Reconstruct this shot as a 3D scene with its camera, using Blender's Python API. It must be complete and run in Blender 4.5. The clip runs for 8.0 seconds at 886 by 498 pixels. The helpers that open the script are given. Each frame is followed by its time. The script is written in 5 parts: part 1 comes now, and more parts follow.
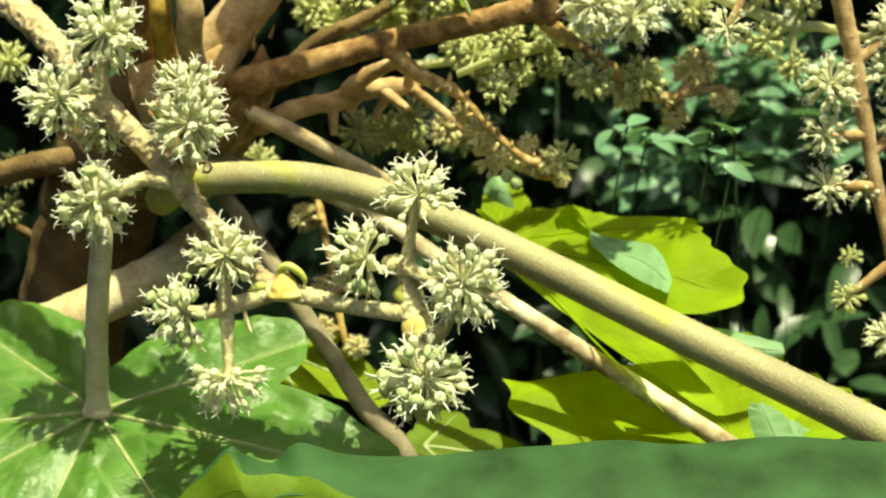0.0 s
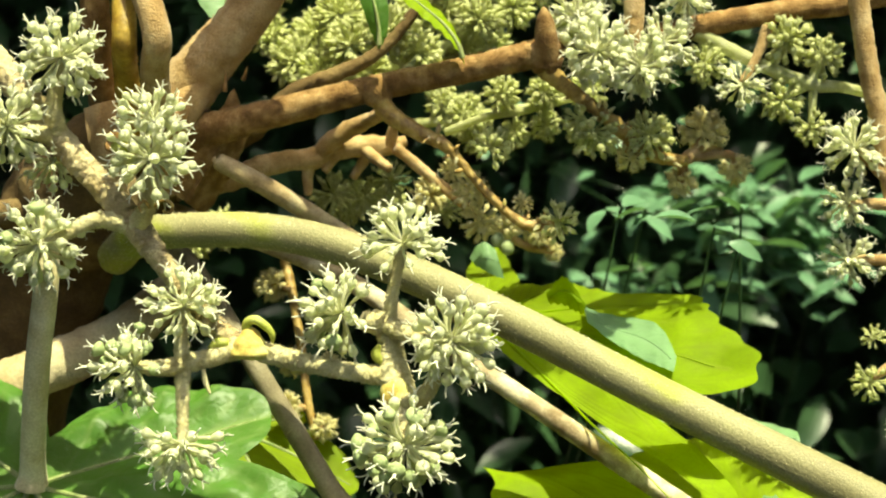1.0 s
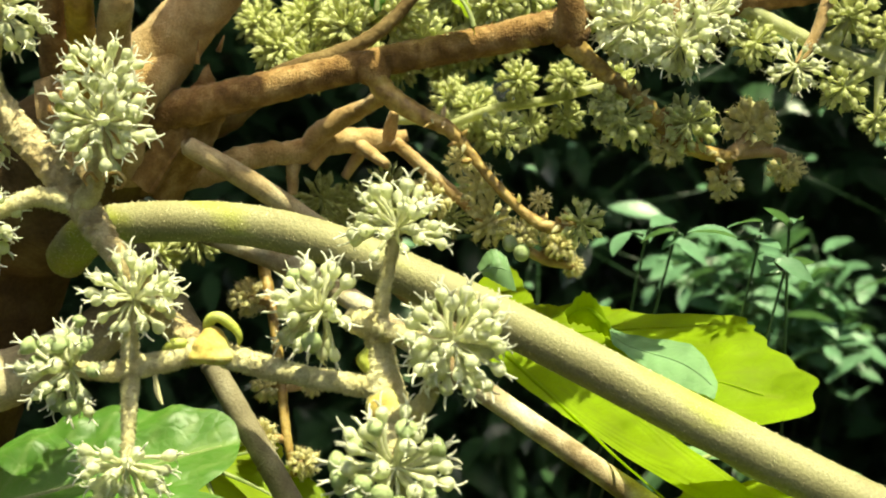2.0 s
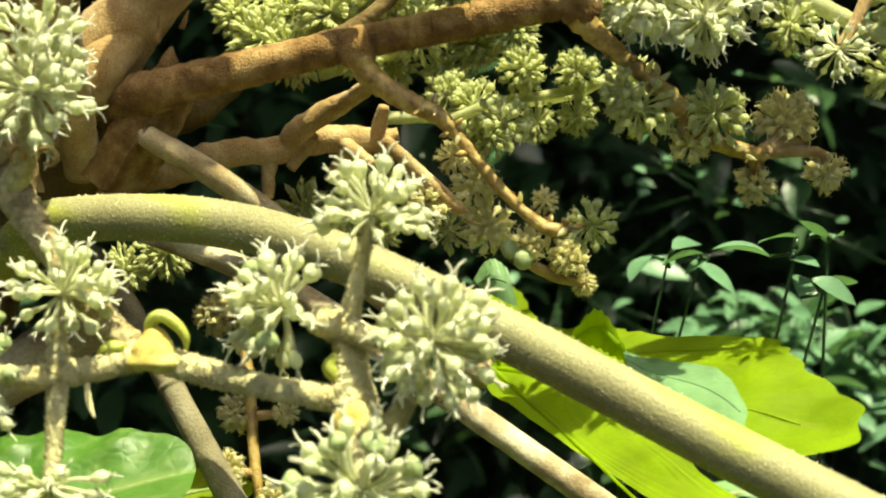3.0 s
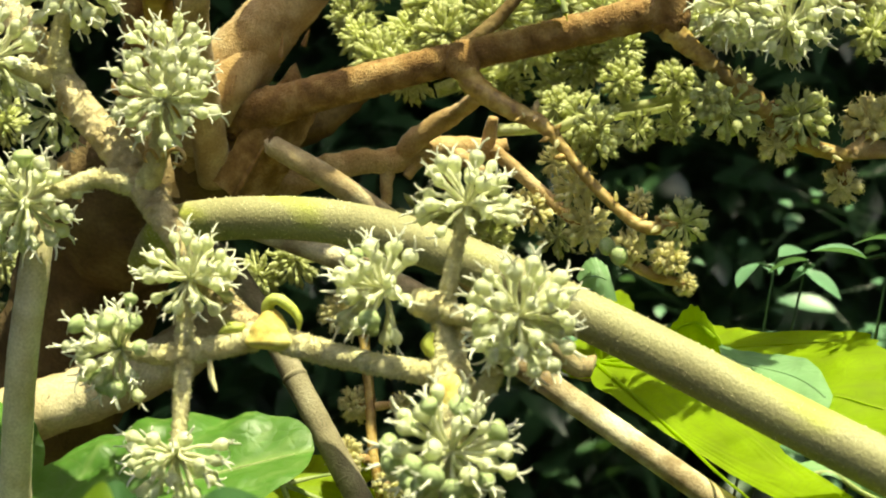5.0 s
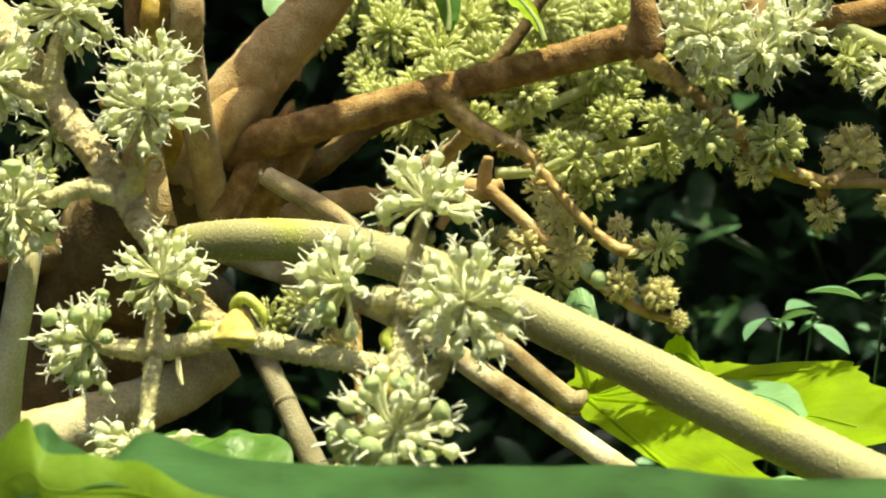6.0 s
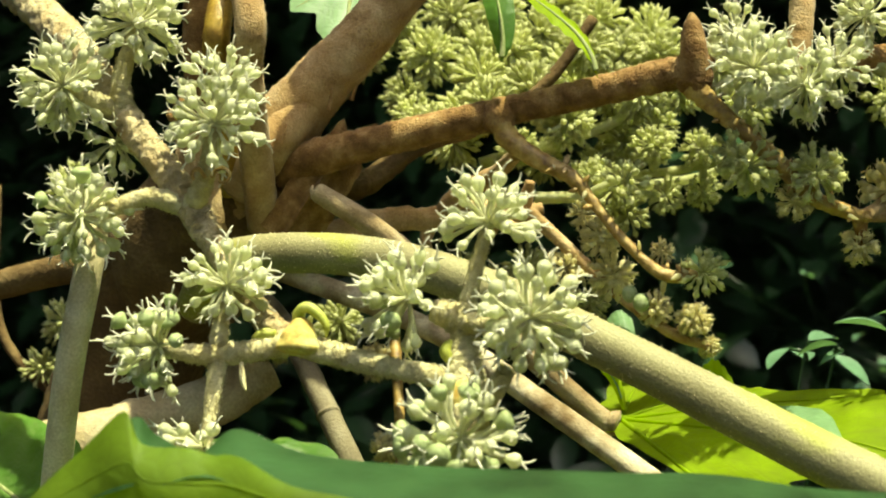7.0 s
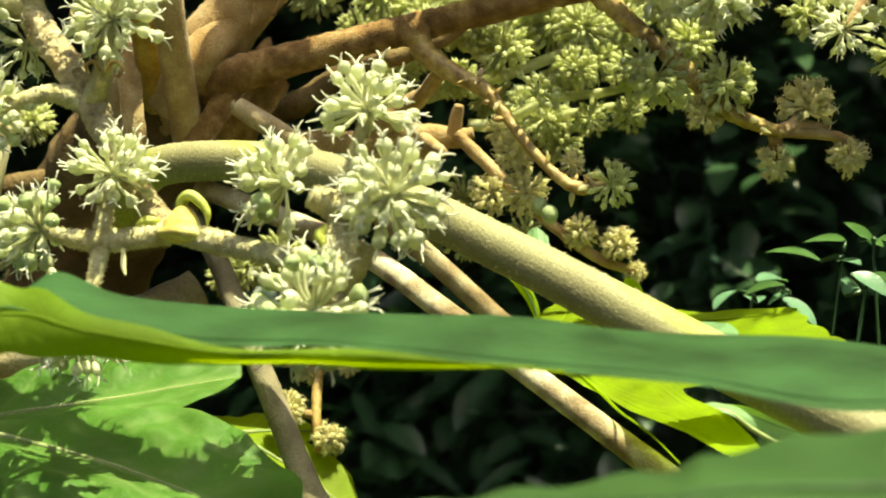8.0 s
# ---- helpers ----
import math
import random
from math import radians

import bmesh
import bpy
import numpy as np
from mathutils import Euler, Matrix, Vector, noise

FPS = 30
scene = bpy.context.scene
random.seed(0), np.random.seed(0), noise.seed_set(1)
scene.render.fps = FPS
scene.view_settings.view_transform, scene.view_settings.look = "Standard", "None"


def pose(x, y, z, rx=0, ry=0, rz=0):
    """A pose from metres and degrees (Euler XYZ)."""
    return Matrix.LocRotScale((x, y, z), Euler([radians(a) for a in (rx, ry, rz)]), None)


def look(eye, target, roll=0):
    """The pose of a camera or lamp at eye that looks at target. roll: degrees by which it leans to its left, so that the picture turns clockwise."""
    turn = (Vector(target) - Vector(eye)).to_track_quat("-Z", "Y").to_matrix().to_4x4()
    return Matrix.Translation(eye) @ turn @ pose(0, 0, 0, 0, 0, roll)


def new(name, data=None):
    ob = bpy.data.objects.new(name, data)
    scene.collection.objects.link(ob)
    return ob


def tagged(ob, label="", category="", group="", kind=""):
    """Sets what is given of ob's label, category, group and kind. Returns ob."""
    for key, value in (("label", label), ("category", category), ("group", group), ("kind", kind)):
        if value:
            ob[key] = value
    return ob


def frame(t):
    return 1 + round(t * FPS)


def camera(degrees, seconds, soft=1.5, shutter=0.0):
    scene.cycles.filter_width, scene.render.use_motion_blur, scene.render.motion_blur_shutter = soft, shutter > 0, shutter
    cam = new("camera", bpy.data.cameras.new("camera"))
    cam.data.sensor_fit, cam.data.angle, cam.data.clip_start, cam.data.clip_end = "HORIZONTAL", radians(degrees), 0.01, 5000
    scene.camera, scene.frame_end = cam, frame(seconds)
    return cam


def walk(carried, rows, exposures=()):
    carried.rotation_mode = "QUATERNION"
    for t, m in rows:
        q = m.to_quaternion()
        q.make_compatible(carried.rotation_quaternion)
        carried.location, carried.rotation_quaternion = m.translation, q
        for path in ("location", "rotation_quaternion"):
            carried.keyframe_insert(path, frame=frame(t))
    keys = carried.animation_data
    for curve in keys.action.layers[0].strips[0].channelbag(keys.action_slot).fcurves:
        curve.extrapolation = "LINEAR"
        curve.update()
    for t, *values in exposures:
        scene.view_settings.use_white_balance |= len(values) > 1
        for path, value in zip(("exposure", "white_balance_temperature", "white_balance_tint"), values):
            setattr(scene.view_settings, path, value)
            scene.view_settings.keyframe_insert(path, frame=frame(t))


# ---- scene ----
cam = camera(30.0, 8.0, soft=2.0)
PATH = [
    (0, (0.0587, -0.5859, 1.5909), (0.0587, -0.1898, 1.5352), -4.00),
    (0.5, (0.0422, -0.5612, 1.5703), (0.0540, -0.1635, 1.5301), -2.79),
    (1, (0.0475, -0.5282, 1.5533), (0.0600, -0.1289, 1.5334), -2.09),
    (1.5, (0.0470, -0.4871, 1.5379), (0.0612, -0.0875, 1.5280), -1.30),
    (3, (0.0623, -0.3797, 1.5018), (0.0673, 0.0197, 1.5233), -0.33),
    (3.5, (0.0622, -0.3721, 1.5068), (0.0634, 0.0277, 1.5219), -0.41),
    (4, (0.0687, -0.3782, 1.4992), (0.0496, 0.0207, 1.5211), -0.69),
    (4.5, (0.0667, -0.4100, 1.4964), (0.0435, -0.0113, 1.5196), -0.38),
    (6, (0.1167, -0.4117, 1.4451), (0.0573, -0.0226, 1.5160), 0.73),
    (6.5, (0.1005, -0.4231, 1.4337), (0.0473, -0.0350, 1.5149), 2.14),
    (7, (0.0971, -0.4279, 1.4381), (0.0435, -0.0394, 1.5166), 2.42),
    (7.5, (0.0856, -0.4310, 1.4157), (0.0390, -0.0431, 1.5016), 3.64),
    (8, (0.1524, -0.4105, 1.4034), (0.0769, -0.0273, 1.4896), 4.00),
]
walk(cam, [(t, look(eye, target, roll)) for t, eye, target, roll in PATH],
     [(0, 1.24, 7300, 1), (1.5, 1.34, 7300, 1), (4.5, 1.34, 7300, 1), (6.0, 1.41, 7300, 1), (6.8, 1.22, 7300, 1), (7.5, 1.24, 7300, 1), (8, 1.53, 7300, 1)])

# a small real aperture, focused on the front flowers
cam.data.dof.use_dof = True
cam.data.dof.focus_distance, cam.data.dof.aperture_fstop = 0.495, 29.0

# ---- daylight: high sun, shaded garden behind ----
SUN_AZ, SUN_EL = radians(148), radians(68)   # azimuth from +y towards +x
world = bpy.data.worlds.new("daylight")
scene.world = world
world.use_nodes = True
wn = world.node_tree
wn.nodes.clear()
sky = wn.nodes.new("ShaderNodeTexSky")
sky.sky_type = "NISHITA"
sky.sun_disc = False
sky.air_density, sky.dust_density = 0.55, 3.0
sky.sun_elevation, sky.sun_rotation = SUN_EL, SUN_AZ
bg = wn.nodes.new("ShaderNodeBackground")
bg.inputs["Strength"].default_value = 0.15
wo = wn.nodes.new("ShaderNodeOutputWorld")
wn.links.new(sky.outputs[0], bg.inputs[0])
wn.links.new(bg.outputs[0], wo.inputs[0])
sun_dir = Vector((math.sin(SUN_AZ) * math.cos(SUN_EL), math.cos(SUN_AZ) * math.cos(SUN_EL), math.sin(SUN_EL)))
sun = new("sun", bpy.data.lights.new("sun", "SUN"))
sun.data.energy, sun.data.angle, sun.data.color = 4.15, radians(0.53), (0.97, 0.95, 0.70)
sun.matrix_world = look(sun_dir * 20, (0, 0, 0))


# ---- materials ----
def material(name, base, dark, light, scale=200.0, rough=0.8, bump=0.3, fine=1500.0, see_through=0.0, glow=None, spec=0.3, random_shift=0.0,
             streak=None, felt=0.0, hi=0.72):
    """Noise-mottled surface: three colours over a coarse noise, a fine grain, and relief."""
    mt = bpy.data.materials.new(name)
    mt.use_nodes = True
    nt = mt.node_tree
    nt.nodes.clear()
    N, L = nt.nodes.new, nt.links.new
    out = N("ShaderNodeOutputMaterial")
    bsdf = N("ShaderNodeBsdfPrincipled")
    co = N("ShaderNodeTexCoord")
    n1, n2 = N("ShaderNodeTexNoise"), N("ShaderNodeTexNoise")
    n1.inputs["Scale"].default_value, n1.inputs["Detail"].default_value = scale, 4
    n2.inputs["Scale"].default_value, n2.inputs["Detail"].default_value = fine, 3
    src = co.outputs["Object"]
    if streak:
        mp = N("ShaderNodeMapping")
        mp.vector_type = "TEXTURE"
        mp.inputs["Rotation"].default_value = streak[:3]
        mp.inputs["Scale"].default_value = streak[3:]
        L(src, mp.inputs["Vector"])
        L(mp.outputs[0], n1.inputs["Vector"])
    else:
        L(src, n1.inputs["Vector"])
    L(src, n2.inputs["Vector"])
    ramp = N("ShaderNodeValToRGB")
    e = ramp.color_ramp.elements
    e[0].position, e[0].color = 0.3, (*dark, 1)
    e[1].position, e[1].color = hi, (*light, 1)
    mid = e.new(0.5)
    mid.color = (*base, 1)
    L(n1.outputs["Fac"], ramp.inputs["Fac"])
    grain = N("ShaderNodeMix")
    grain.data_type, grain.blend_type = "RGBA", "MULTIPLY"
    grain.inputs["Factor"].default_value = 0.45
    gr = N("ShaderNodeMapRange")
    gr.inputs["From Min"].default_value, gr.inputs["From Max"].default_value = 0.3, 0.7
    gr.inputs["To Min"].default_value, gr.inputs["To Max"].default_value = 0.55, 1.25
    L(n2.outputs["Fac"], gr.inputs["Value"])
    L(ramp.outputs["Color"], grain.inputs["A"])
    L(gr.outputs["Result"], grain.inputs["B"])
    colour = grain.outputs["Result"]
    if random_shift:
        info, hsv, mr = N("ShaderNodeObjectInfo"), N("ShaderNodeHueSaturation"), N("ShaderNodeMapRange")
        mr.inputs["To Min"].default_value, mr.inputs["To Max"].default_value = 1 - random_shift, 1 + random_shift
        L(info.outputs["Random"], mr.inputs["Value"])
        L(mr.outputs["Result"], hsv.inputs["Value"])
        L(colour, hsv.inputs["Color"])
        colour = hsv.outputs["Color"]
    L(colour, bsdf.inputs["Base Color"])
    bsdf.inputs["Roughness"].default_value = rough
    bsdf.inputs["Specular IOR Level"].default_value = spec
    if felt:
        bsdf.inputs["Sheen Weight"].default_value = felt
        bsdf.inputs["Sheen Roughness"].default_value = 0.5
    bp = N("ShaderNodeBump")
    bp.inputs["Strength"].default_value, bp.inputs["Distance"].default_value = bump, 0.0006
    L(n2.outputs["Fac"], bp.inputs["Height"])
    L(bp.outputs["Normal"], bsdf.inputs["Normal"])
    if see_through:
        tr, mx = N("ShaderNodeBsdfTranslucent"), N("ShaderNodeMixShader")
        if glow:
            tint = N("ShaderNodeMix")
            tint.data_type, tint.blend_type = "RGBA", "MIX"
            tint.inputs["Factor"].default_value = 0.75
            L(colour, tint.inputs["A"])
            tint.inputs["B"].default_value = (*glow, 1)
            L(tint.outputs["Result"], tr.inputs["Color"])
        else:
            L(colour, tr.inputs["Color"])
        mx.inputs["Fac"].default_value = see_through
        L(bsdf.outputs[0], mx.inputs[1])
        L(tr.outputs[0], mx.inputs[2])
        L(mx.outputs[0], out.inputs["Surface"])
    else:
        L(bsdf.outputs[0], out.inputs["Surface"])
    return mt


def leaf_material(name, top, vein, glow, rough=0.4, see_through=0.45, spec=0.45, patch=0.25):
    """Leaf blade: pale veins from the mesh's own vein attribute, blotches, and light shining through."""
    mt = bpy.data.materials.new(name)
    mt.use_nodes = True
    nt = mt.node_tree
    nt.nodes.clear()
    N, L = nt.nodes.new, nt.links.new
    out, bsdf, co = N("ShaderNodeOutputMaterial"), N("ShaderNodeBsdfPrincipled"), N("ShaderNodeTexCoord")
    att = N("ShaderNodeAttribute")
    att.attribute_name = "vein"
    n1, n2 = N("ShaderNodeTexNoise"), N("ShaderNodeTexVoronoi")
    n1.inputs["Scale"].default_value, n1.inputs["Detail"].default_value = 60, 6
    n2.feature = "DISTANCE_TO_EDGE"
    n2.inputs["Scale"].default_value = 260
    wob = N("ShaderNodeMix")
    wob.data_type, wob.blend_type = "RGBA", "LINEAR_LIGHT"
    wob.inputs["Factor"].default_value = 0.006
    L(co.outputs["Object"], n1.inputs["Vector"])
    L(co.outputs["Object"], wob.inputs["A"])
    L(n1.outputs["Color"], wob.inputs["B"])
    L(wob.outputs["Result"], n2.inputs["Vector"])
    ramp = N("ShaderNodeValToRGB")
    e = ramp.color_ramp.elements
    e[0].position, e[0].color = 0.3, (*[c * (1 - patch) for c in top], 1)
    e[1].position, e[1].color = 0.72, (*[c * (1 + patch) for c in top], 1)
    L(n1.outputs["Fac"], ramp.inputs["Fac"])
    net = N("ShaderNodeMapRange")
    net.inputs["From Min"].default_value, net.inputs["From Max"].default_value = 0.0, 0.06
    net.inputs["To Min"].default_value, net.inputs["To Max"].default_value = 0.35, 0.0
    L(n2.outputs["Distance"], net.inputs["Value"])
    both = N("ShaderNodeMath")
    both.operation = "MAXIMUM"
    L(net.outputs["Result"], both.inputs[0])
    L(att.outputs["Fac"], both.inputs[1])
    mixv = N("ShaderNodeMix")
    mixv.data_type = "RGBA"
    L(both.outputs[0], mixv.inputs["Factor"])
    L(ramp.outputs["Color"], mixv.inputs["A"])
    mixv.inputs["B"].default_value = (*vein, 1)
    L(mixv.outputs["Result"], bsdf.inputs["Base Color"])
    bsdf.inputs["Roughness"].default_value, bsdf.inputs["Specular IOR Level"].default_value = rough, spec
    bp = N("ShaderNodeBump")
    bp.inputs["Strength"].default_value, bp.inputs["Distance"].default_value = 0.5, 0.0006
    L(n2.outputs["Distance"], bp.inputs["Height"])
    L(bp.outputs["Normal"], bsdf.inputs["Normal"])
    tr, mx = N("ShaderNodeBsdfTranslucent"), N("ShaderNodeMixShader")
    tint = N("ShaderNodeMix")
    tint.data_type, tint.blend_type = "RGBA", "MULTIPLY"
    tint.inputs["Factor"].default_value = 1.0
    shade = N("ShaderNodeMapRange")
    shade.inputs["To Min"].default_value, shade.inputs["To Max"].default_value = 1.0, 0.55
    L(both.outputs[0], shade.inputs["Value"])
    tint.inputs["A"].default_value = (*glow, 1)
    L(shade.outputs["Result"], tint.inputs["B"])
    L(tint.outputs["Result"], tr.inputs["Color"])
    mx.inputs["Fac"].default_value = see_through
    L(bsdf.outputs[0], mx.inputs[1])
    L(tr.outputs[0], mx.inputs[2])
    L(mx.outputs[0], out.inputs["Surface"])
    return mt


M_FELT = material("cream_felt", (0.57, 0.52, 0.28), (0.46, 0.40, 0.18), (0.67, 0.63, 0.38), 140, 0.95, 0.6, 1800, felt=0.12)
M_FELT_TAN = material("tan_cream_felt", (0.47, 0.385, 0.205), (0.36, 0.26, 0.11), (0.57, 0.50, 0.30), 110, 0.95, 0.9, 1700, felt=0.12)
M_NODE = material("yellow_node", (0.53, 0.45, 0.12), (0.46, 0.28, 0.06), (0.58, 0.58, 0.22), 200, 0.7, 0.3, 1200, felt=0.05, hi=0.66)
M_RUST = material("rusty_felt", (0.235, 0.132, 0.044), (0.125, 0.064, 0.018), (0.41, 0.27, 0.115), 160, 0.95, 1.0, 1400, felt=0.05)
M_TAN = material("tan_felt", (0.40, 0.27, 0.12), (0.28, 0.17, 0.06), (0.54, 0.41, 0.22), 120, 0.95, 0.8, 1300, felt=0.12)
M_STALK = material("tan_stalk", (0.36, 0.275, 0.15), (0.22, 0.15, 0.07), (0.50, 0.42, 0.26), 120, 0.85, 0.6, 1300, felt=0.05)
M_SPOT = material("spotted_stalk", (0.40, 0.33, 0.20), (0.17, 0.115, 0.05), (0.62, 0.56, 0.38), 95, 0.8, 0.5, 1300, felt=0.05, hi=0.6)
M_PALE = material("pale_stalk", (0.62, 0.55, 0.33), (0.50, 0.42, 0.22), (0.72, 0.66, 0.44), 110, 0.8, 0.4, 1400, felt=0.12)
M_GOLD = material("golden_sheath", (0.36, 0.235, 0.065), (0.19, 0.105, 0.03), (0.52, 0.39, 0.14), 260, 0.5, 0.6, 900, spec=0.5)
M_AMBER = material("amber_stalk", (0.46, 0.31, 0.05), (0.30, 0.18, 0.03), (0.58, 0.42, 0.10), 160, 0.45, 0.4, 900, see_through=0.25, spec=0.5)
M_HOOK = material("yellow_green_bract", (0.50, 0.56, 0.11), (0.44, 0.48, 0.09), (0.62, 0.66, 0.22), 200, 0.5, 0.1, 1500, see_through=0.3)
M_PETIOLE = material("green_stalk", (0.29, 0.275, 0.135), (0.215, 0.195, 0.095), (0.33, 0.36, 0.045), 55, 0.6, 0.4, 1100, felt=0.02, streak=(0, 0.455, -0.38, 3, 1, 1), hi=0.66)
M_GREY = material("grey_stalk", (0.21, 0.18, 0.11), (0.13, 0.11, 0.065), (0.31, 0.28, 0.19), 80, 0.85, 0.6, 1300)
M_FLOWER = material("flower_green", (0.77, 0.80, 0.53), (0.62, 0.69, 0.35), (0.84, 0.84, 0.65), 300, 0.55, 0.2, 3000, see_through=0.42, random_shift=0.14, spec=0.4)
M_PEDICEL = material("pedicel_cream", (0.80, 0.81, 0.56), (0.72, 0.75, 0.45), (0.85, 0.85, 0.66), 300, 0.85, 0.3, 3000, see_through=0.45)
M_STYLE = material("style_white", (0.80, 0.80, 0.64), (0.74, 0.75, 0.56), (0.84, 0.84, 0.72), 500, 0.7, 0.1, 3000, see_through=0.2)
M_BERRY = material("berry_green", (0.42, 0.51, 0.24), (0.30, 0.41, 0.15), (0.54, 0.61, 0.34), 400, 0.45, 0.2, 2500, see_through=0.25, random_shift=0.12)
M_OLIVE = material("olive_flower", (0.68, 0.71, 0.37), (0.57, 0.61, 0.26), (0.78, 0.80, 0.50), 260, 0.75, 0.3, 2500, see_through=0.52, random_shift=0.12)
M_DRY = material("dried_flower", (0.86, 0.82, 0.52), (0.78, 0.71, 0.38), (0.88, 0.86, 0.62), 260, 0.85, 0.3, 2500, see_through=0.60, random_shift=0.08)
M_DEAD = material("dead_leaf_tan", (0.46, 0.38, 0.22), (0.30, 0.22, 0.10), (0.60, 0.53, 0.34), 45, 0.85, 0.6, 900)
M_BARK = material("brown_bark", (0.13, 0.083, 0.031), (0.07, 0.044, 0.016), (0.22, 0.155, 0.065), 60, 0.95, 1.0, 700)
M_SOIL = material("garden_soil", (0.06, 0.045, 0.03), (0.03, 0.022, 0.015), (0.11, 0.085, 0.05), 9, 0.95, 1.0, 120)
M_LEAF = leaf_material("leaf_green", (0.068, 0.175, 0.026), (0.22, 0.32, 0.10), (0.30, 0.56, 0.035), 0.42, 0.32, 0.35)
# lit copy of the leaf green: light through the blade put into its colour
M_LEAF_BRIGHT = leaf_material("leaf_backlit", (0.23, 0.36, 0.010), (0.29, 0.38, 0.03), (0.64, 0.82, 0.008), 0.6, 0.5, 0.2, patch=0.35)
# yellow-green of sun in the blade, put into the colour
M_LEAF_MID = leaf_material("leaf_yellow_lit", (0.125, 0.205, 0.018), (0.13, 0.19, 0.02), (0.50, 0.64, 0.015), 0.55, 0.5, 0.2, patch=0.4)
M_LEAF_PALE = leaf_material("leaf_grey_green", (0.17, 0.31, 0.145), (0.24, 0.36, 0.20), (0.36, 0.58, 0.12), 0.5, 0.3)
M_LEAF_DARK = leaf_material("leaf_dark_green", (0.028, 0.072, 0.018), (0.06, 0.11, 0.03), (0.10, 0.20, 0.02), 0.55, 0.2, 0.22)
M_LEAF_NEAR = leaf_material("leaf_mid_green", (0.026, 0.072, 0.024), (0.06, 0.12, 0.035), (0.17, 0.36, 0.03), 0.6, 0.28, 0.15, patch=0.5)
M_VEIN = material("pale_vein", (0.30, 0.36, 0.14), (0.22, 0.30, 0.09), (0.38, 0.42, 0.20), 200, 0.6, 0.2, 1500, see_through=0.2)
M_HEDGE = leaf_material("hedge_leaf", (0.03, 0.07, 0.028), (0.05, 0.10, 0.04), (0.08, 0.19, 0.035), 0.3, 0.15, 0.5)
M_SHRUB = leaf_material("shrub_leaf", (0.12, 0.25, 0.14), (0.20, 0.33, 0.20), (0.18, 0.38, 0.11), 0.38, 0.25, 0.5)


# ---- building helpers ----
ORIGIN = {}


def thing(name, base, label, category, group=""):
    ob = new(name)
    ob.empty_display_size = 0.01
    ob.location = base
    ORIGIN[ob.name] = Vector(base)
    return tagged(ob, label, category, group)


def finish(bm, mat, name):
    me = bpy.data.meshes.new(name)
    bm.to_mesh(me)
    bm.free()
    me.materials.append(mat)
    me.polygons.foreach_set("use_smooth", [True] * len(me.polygons))
    return me


def part(name, bm, mat, parent, label="", kind=""):
    """Links a bmesh built in world coordinates as one mesh under its thing or part."""
    base = ORIGIN[parent.name]
    bmesh.ops.translate(bm, verts=bm.verts, vec=-base)
    ob = new(name, finish(bm, mat, name))
    ob.parent = parent
    ORIGIN[ob.name] = base
    return tagged(ob, label, kind=kind)


def spline(points, n):
    """n points along a Catmull-Rom curve through the given ones, with their radii."""
    p = np.array(points, float)
    p = np.vstack([2 * p[0] - p[1], p, 2 * p[-1] - p[-2]])
    out = []
    m = len(p) - 3
    for u in np.linspace(0, m - 1e-6, n):
        k, f = int(u), u - int(u)
        a, b, c, d = p[k:k + 4]
        out.append(0.5 * (2 * b + (c - a) * f + (2 * a - 5 * b + 4 * c - d) * f * f + (3 * b - a - 3 * c + d) * f ** 3))
    return np.array(out)


def tube(bm, points, segs=12, n=24, rough=0.0, grain=400.0, ridge=0.0, cap=True):
    """A stem: points are (x, y, z, radius); rough: how far the skin is thrown up and down, as a part of the radius."""
    c = spline(points, n)
    ways = np.gradient(c[:, :3], axis=0)
    rings = []
    side = None
    for k in range(n):
        w = Vector(ways[k]).normalized()
        if side is None:
            side = w.orthogonal().normalized()
        side = (side - w * side.dot(w)).normalized()
        up = w.cross(side)
        ring = []
        for s in range(segs):
            a = 2 * math.pi * s / segs
            d = side * math.cos(a) + up * math.sin(a)
            o = Vector(c[k, :3])
            r = max(c[k, 3], 1e-5)
            if rough:
                q = o + d * r
                r *= 1 + rough * (noise.noise(q * grain) + 0.6 * noise.noise(q * grain * 2.7))
            if ridge:
                r *= 1 + ridge * math.cos(7 * a)
            ring.append(bm.verts.new(o + d * r))
        rings.append(ring)
    for a, b in zip(rings, rings[1:]):
        for s in range(segs):
            bm.faces.new((a[s], a[(s + 1) % segs], b[(s + 1) % segs], b[s]))
    if cap:
        for ring, turn in ((rings[0], True), (rings[-1], False)):
            mid = bm.verts.new(sum((v.co for v in ring), Vector()) / segs)
            for s in range(segs):
                f = (ring[s], ring[(s + 1) % segs], mid)
                bm.faces.new(f[::-1] if turn else f)


